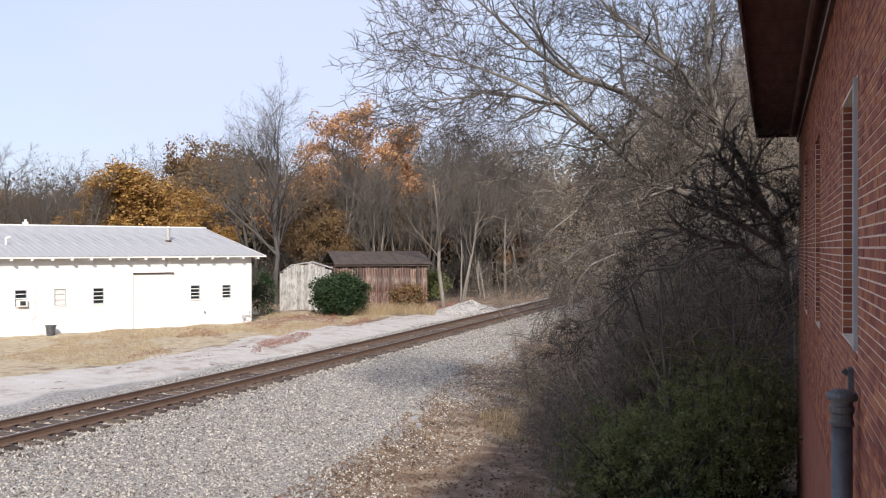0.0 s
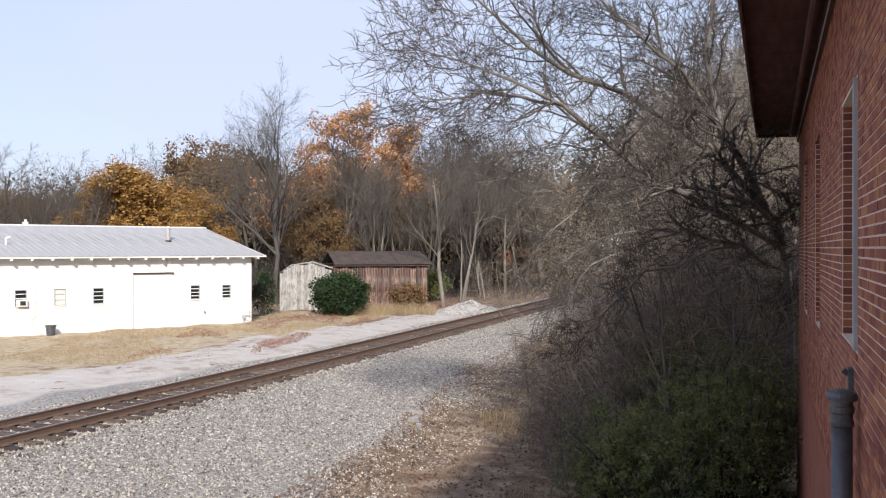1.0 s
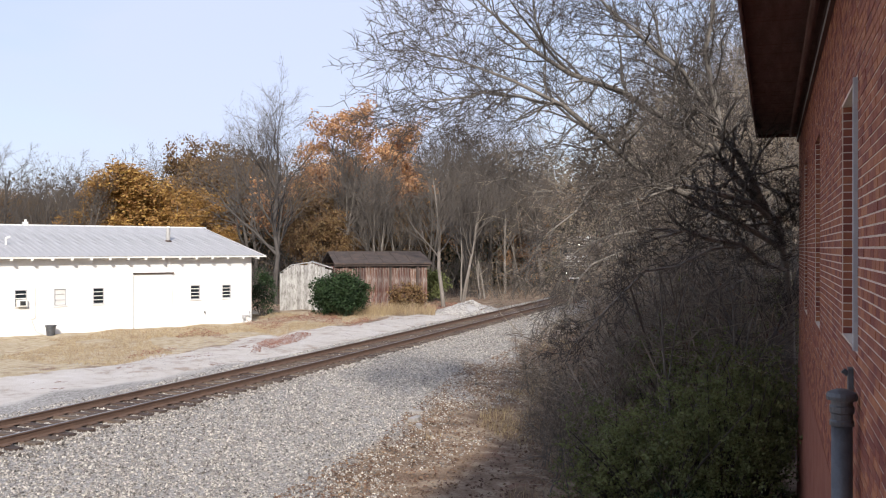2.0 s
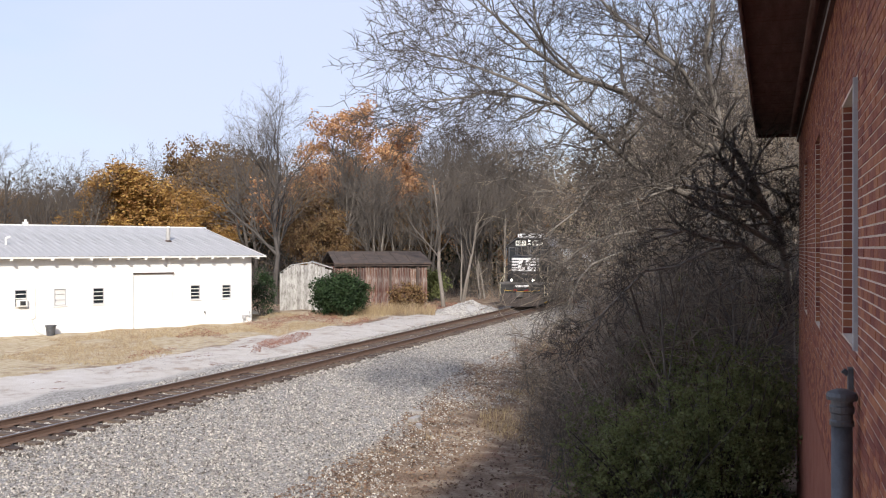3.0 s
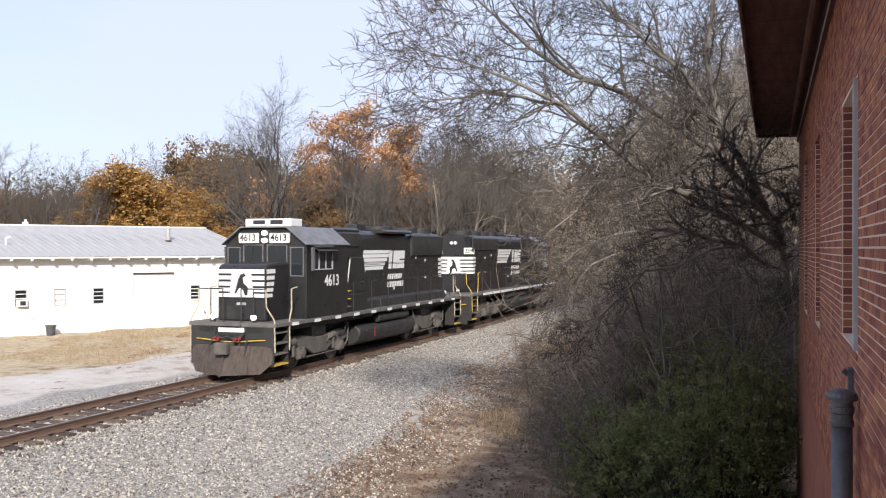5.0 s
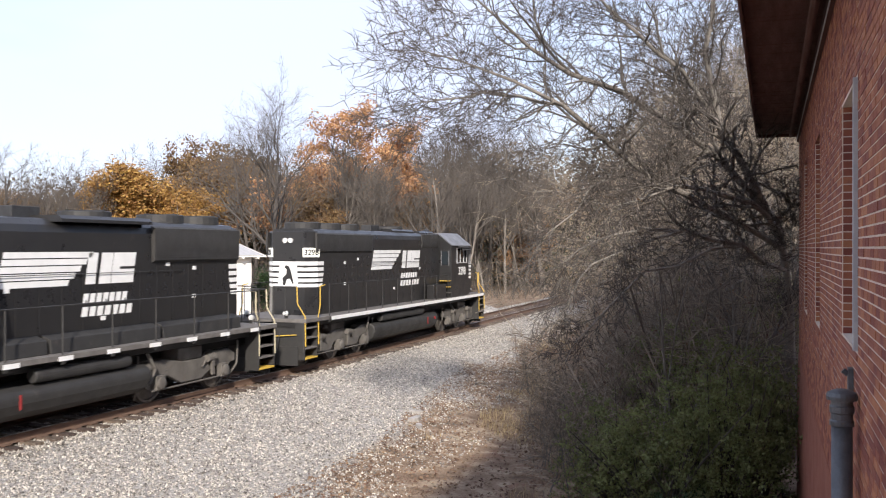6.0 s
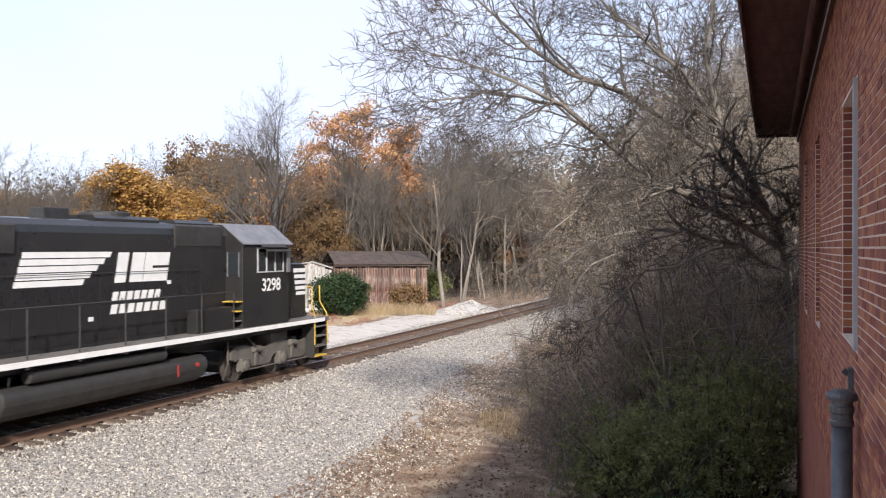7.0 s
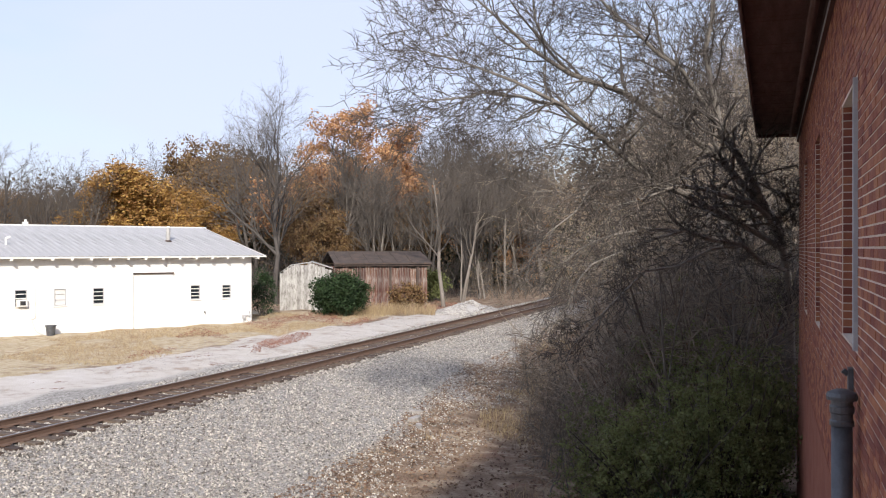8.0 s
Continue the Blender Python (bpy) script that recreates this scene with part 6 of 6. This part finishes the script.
        for k in range(5):
            z0 = 3.04 + k * 0.155
            sl = (k - 2) * 0.045
            decal("logo_stripe", [(o + wd * (0.02 + sl * 0.25), z0), (o + wd * (spec["run"] + sl), z0), (o + wd * (spec["run"] + 0.015 + sl), z0 + 0.13), (o + wd * (0.025 + sl * 0.25), z0 + 0.13)], hw + 0.014, s, "white_paint", L, "white logo stripe")
        def lean(p, z):
            return o + wd * (p + 0.03 * (z - 3.05) / 0.72), z
        for p0, p1 in ((0.60, 0.795), (0.80, 0.985)):
            decal("logo_block", [lean(p0, 3.05), lean(p1, 3.05), lean(p1, 3.77), lean(p0, 3.77)], hw + 0.014, s, "white_paint", L, "plain white logo block")
        for cut in ([(0.675, 3.05), (0.70, 3.05), (0.70, 3.77), (0.675, 3.77)], [(0.86, 3.44), (0.985, 3.44), (0.985, 3.38), (0.86, 3.38)]):
            decal("logo_gap", [lean(p, z) for p, z in cut], hw + 0.018, s, "black", L)
        for z0, p0, p1 in ((2.62, 0.58, 0.94), (2.32, 0.57, 0.985)):
            for k in range(7):
                q0 = p0 + (p1 - p0) * k / 7
                q1 = q0 + (p1 - p0) * 0.105
                decal("lettering_bar", [(o + wd * q0, z0), (o + wd * q1, z0), (o + wd * (q1 + 0.012), z0 + 0.22), (o + wd * (q0 + 0.012), z0 + 0.22)], hw + 0.014, s, "white_paint", L)
    # grilles, radiators, fans and other roof gear
    for y0, y1, z0, z1, lip in spec["grilles"]:
        for s in (-1, 1):
            g = part("air_grille", Shape().prism([(s * hw, z0), (s * (hw + lip), z0 + 0.06), (s * (hw + lip + 0.02), z1 - 0.05), (s * (hw - 0.02), z1)], y0, y1), "grille", L, "dusty dark air grille")
            n = max(3, int((z1 - z0) / 0.07))
            for k in range(n):
                zz = z0 + 0.08 + (z1 - z0 - 0.16) * k / n
                part("slat", Shape().box(min(s * (hw + lip - 0.01), s * (hw + lip + 0.016)), max(s * (hw + lip - 0.01), s * (hw + lip + 0.016)), y0 + 0.04, y1 - 0.04, zz, zz + 0.04), "grille", g)
    for y in spec["fans"]:
        f = part("roof_fan", Shape().lathe([(0.62, 4.50), (0.62, 4.74), (0.58, 4.76), (0.2, 4.77)], 22, (0, y, 0), "z"), "tank_black", L)
        part("fan_guard", Shape().box(-0.6, 0.6, y - 0.03, y + 0.03, 4.755, 4.785).box(-0.03, 0.03, y - 0.6, y + 0.6, 4.757, 4.787), "tank_black", f)
    for y0, y1, w, z in spec["boxes"]:
        part("roof_box", Shape().prism([(-w, 4.45), (-w, z - 0.08), (-w + 0.1, z), (w - 0.1, z), (w, z - 0.08), (w, 4.45)], y0, y1), "black", L)
    part("exhaust_stack", Shape().box(-0.22, 0.22, spec["stack"] - 0.4, spec["stack"] + 0.4, 4.5, 4.80), "dark_metal", L, bevel=0.02)
    part("horn", Shape().rod((0.3, cab_back - 0.6, 4.62), (0.3, cab_back - 0.15, 4.66), 0.03, 8, 0.09).rod((0.42, cab_back - 0.6, 4.62), (0.42, cab_back - 0.2, 4.64), 0.025, 8, 0.08).rod((0.36, cab_back - 0.6, 4.5), (0.36, cab_back - 0.6, 4.63), 0.03, 6), "tank_black", L)
    # long hood end: lamps, number boards, stripes
    for s in (-1, 1):
        part("end_lamp", Shape().rod((s * 0.10, hood_back, 4.13), (s * 0.10, hood_back - 0.06, 4.13), 0.085, 12), "lamp_off", L, "white end lamp")
        c = Matrix.Translation((s * (hw - 0.16), hood_back + 0.17, 3.72)) @ Matrix.Rotation(s * math.atan2(0.35, 0.32), 4, "Z")
        nb = part("end_number_board", Shape().box(-0.30, 0.30, -0.05, 0.02, -0.16, 0.16), "lamp_dim", L, "white number board at the hood end", bevel=0.03)
        nb.matrix_local = c
        words("board_number", digits, 0.26, pose(0, -0.056, 0, 90, 0, 0), "black", nb)
        for z0, z1 in bands:
            decal("end_side_stripe", [(hood_back + 0.36, z0 + 0.2), (hood_back + 0.62 + (z1 - 2.3) * 0.2, z0 + 0.2), (hood_back + 0.65 + (z1 - 2.3) * 0.2, z1 + 0.2), (hood_back + 0.36, z1 + 0.2)], hw + 0.001, s, "white_paint", L)
            st = part("end_corner_stripe", Shape().box(-0.235, 0.235, -0.006, 0.0, z0 - 3.52, z1 - 3.52), "white_paint", L)
            st.matrix_local = c
    for z0, z1 in bands:
        part("end_stripe", Shape().box(-0.60, 0.60, hood_back - 0.005, hood_back, z0 + 0.2, z1 + 0.2), "white_paint", L, "white painted stripe")
    part("end_badge", Shape().prism([(-0.38, 2.60), (0.38, 2.60), (0.32, 3.38), (-0.32, 3.38)], hood_back - 0.009, hood_back - 0.005), "white_paint", L)
    part("end_figure", Shape().prism([(a * 0.9, b + 0.2) for a, b in horse], hood_back - 0.013, hood_back - 0.009), "black", L)
    # small white notices and grab irons on the hood
    for s in (-1, 1):
        for q, z in ((hood_back + 2.3, 3.30), (hood_back + 2.3, 2.55), (cab_back - 2.6, 2.95), (cab_back - 5.4, 2.2), (hood_back + 3.4, 3.42)):
            decal("notice", [(q, z), (q + 0.16, z), (q + 0.16, z + 0.10), (q, z + 0.10)], hw + 0.013, s, "white_paint", L, "small white notice")
        part("lift_bar", Shape().pipe([(s * (hw + 0.01), hood_back + 3.0, 3.30), (s * (hw + 0.06), hood_back + 3.0, 3.30), (s * (hw + 0.06), cab_back - 1.2, 3.30), (s * (hw + 0.01), cab_back - 1.2, 3.30)], 0.01, 5), "tank_black", L)
        part("truck_cable", Shape().pipe([(s * 1.15, truck - 1.9, 1.32), (s * 1.25, truck - 1.6, 1.0), (s * 1.2, truck - 1.2, 0.92)], 0.03, 6), "dark_metal", L)
    part("bell", Shape().lathe([(0.04, 0.14), (0.09, 0.11), (0.13, 0.0), (0.11, 0.0)], 12, (0.9, hood_back + 0.9, 1.12), "z"), "running", L)
    # under the frame
    t0, t1 = tank
    tp = [(-0.75, 0.30), (0.75, 0.30), (1.08, 0.37), (1.30, 0.52), (1.41, 0.72), (1.42, 0.86), (1.36, 0.98), (1.22, 1.06), (-1.22, 1.06), (-1.36, 0.98), (-1.42, 0.86), (-1.41, 0.72), (-1.30, 0.52), (-1.08, 0.37)]
    tk = part("fuel_tank", Shape().prism(tp, t0, t1), "tank_black", L, "dusty black fuel tank", bevel=0.05)
    for s in (-1, 1):
        part("air_reservoir", Shape().rod((s * 1.28, t0 + 0.7, 1.23), (s * 1.28, t1 - 1.7, 1.23), 0.15, 18), "tank_black", L, bevel=0.03)
        part("filler_cap", Shape().rod((s * 1.42, t1 - 0.5, 0.84), (s * 1.47, t1 - 0.5, 0.84), 0.06, 10), "red_rag" if spec["lit"] is False else "dark_metal", tk)
        part("sight_glass", Shape().box(s * 1.425 - 0.01, s * 1.425 + 0.01, t1 - 1.3, t1 - 1.25, 0.62, 0.92), "red_rag", tk)
        part("cable_loom", Shape().pipe([(s * 1.2, t0 - 0.1, 1.3), (s * 1.25, t0 - 0.35, 0.9), (s * 1.2, t0 - 0.2, 0.55), (s * 1.1, t0 - 0.05, 0.5)], 0.045, 6), "running", L)
        part("battery_box", Shape().box(min(s * 1.02, s * 1.36), max(s * 1.02, s * 1.36), cab_back - 1.9, cab_back - 0.3, dk, 2.25), "black", L, bevel=0.02)
        if spec["skirt"]:
            for a, b in ((hood_back + 0.6, -3.6), (-3.5, 0.1), (0.2, cab_back - 2.0)):
                part("walkway_box", Shape().prism([(s * hw, dk), (s * (hw + 0.30), dk), (s * (hw + 0.27), dk + 0.30), (s * hw, dk + 0.40)], a, b), "tank_black", L, "dusty low box along the hood", bevel=0.015)
    for y in (-truck, truck):
        bogie(L, y, spacing, count, sgn)
    return L


trail = locomotive("black six-axle diesel locomotive with white stripes and yellow handrails", "3298", 9.75, 8.55, 4.0, 6.5, -8.2, 6.63, 2.05, 3, (-4.25, 2.5), 1, True,
                   dict(front=9.05, wrap=0.62, nose=0.94, number=5.5, skirt=False, run=0.48, lit=False, plow=False, rail="yellow", grey_rail=True, sill_line=True, logo=(-3.55, 1.45), logo_dir=1, stack=-1.6, fans=(-7.2, -5.6, -4.1, 0.2),
                        grilles=[(-8.0, -3.56, 3.70, 4.40, 0.05), (1.7, 3.76, 3.86, 4.50, 0.03)], boxes=[(-0.9, 1.4, 0.7, 4.66), (2.0, 3.7, 0.75, 4.62)]))
lead = locomotive("black four-axle diesel locomotive with white nose stripes and plow", "4613", 8.45, 7.9, 3.55, 6.5, -7.6, 4.88, 2.74, 2, (-2.9, 2.4), -1, True,
                  dict(front=8.45, wrap=0.36, nose=0.86, number=4.75, skirt=True, run=0.56, lit=True, plow=True, rail="cream", grey_rail=True, sill_line=False, logo=(-2.85, 1.3), logo_dir=1, stack=-0.2, fans=(-6.6, -5.0, -2.2),
                       grilles=[(-7.2, -3.5, 3.50, 4.42, 0.10), (1.5, 3.1, 3.86, 4.45, 0.04)], boxes=[(-3.3, -0.3, 1.12, 4.60), (1.2, 3.3, 0.8, 4.62)]))
blow = part("blower_housing", Shape().prism([(1.3, 1.62), (3.0, 1.62), (3.0, 2.3), (2.7, 3.55), (1.6, 3.55), (1.3, 2.3)], -1.2, -0.93, "x"), "black", lead, bevel=0.05)
part("blower_housing", Shape().prism([(1.3, 1.62), (3.0, 1.62), (3.0, 2.3), (2.7, 3.55), (1.6, 3.55), (1.3, 2.3)], 0.93, 1.2, "x"), "black", lead, bevel=0.05)
cool = part("roof_air_conditioner", Shape().box(-0.85, 0.85, 5.6, 6.35, 4.571, 4.83), "white_paint", lead, "white roof mounted air conditioner", bevel=0.03)
for a in (-0.55, 0.10):
    part("cooler_vent", Shape().box(a, a + 0.45, 6.35, 6.357, 4.65, 4.78), "dark_metal", cool)
for s in (-1, 1):
    part("glad_hand", Shape().rod((s * 0.30, 8.62, 1.16), (s * 0.30, 8.76, 1.12), 0.05, 8).rod((s * 0.42, 8.60, 1.20), (s * 0.44, 8.74, 1.14), 0.04, 8), "red_rag", lead, "dull red hose coupling")
    part("jumper_cable", Shape().pipe([(s * 0.55, 8.46, 1.44), (s * 0.5, 8.62, 1.25), (s * 0.2, 8.72, 1.16), (0.0, 8.66, 1.22)], 0.025, 6), "dark_metal", lead)


# ---- movement ----
SPEED, TAIL = 16.9, 36.2         # metres a second; where the last end sill stands at 6.5 s


def standing(y, half, turn):
    """The pose of a locomotive whose truck centres, half apart either way, ride on the track about y."""
    a, b = float(bend(y - half)), float(bend(y + half))
    return pose((a + b) / 2, y, 0, 0, 0, turn + math.degrees(math.atan2(a - b, 2 * half)))


def drift(t):
    """Small change of pace along the way."""
    return float(np.interp(t, [0, 4.5, 6.0, 7.0, 8.0], [0.1, 0.1, 0.3, 0.0, -0.3]))


def motions():
    times = [i * 0.25 for i in range(33)]
    walk(trail, [(t, standing(TAIL - 9.85 + drift(t) - SPEED * (t - 6.5), 6.63, 0)) for t in times])
    walk(lead, [(t, standing(TAIL - 9.85 + drift(t) - 19.9 - SPEED * (t - 6.5), 4.9, 180)) for t in times])
    turn = math.degrees(SPEED / FPS / 0.508)
    for w, side, z in wheelsets:
        walk(w, [(i / FPS, pose(*z, side * (turn * i % 360), 0, 0)) for i in range(8 * FPS + 1)])


motions()
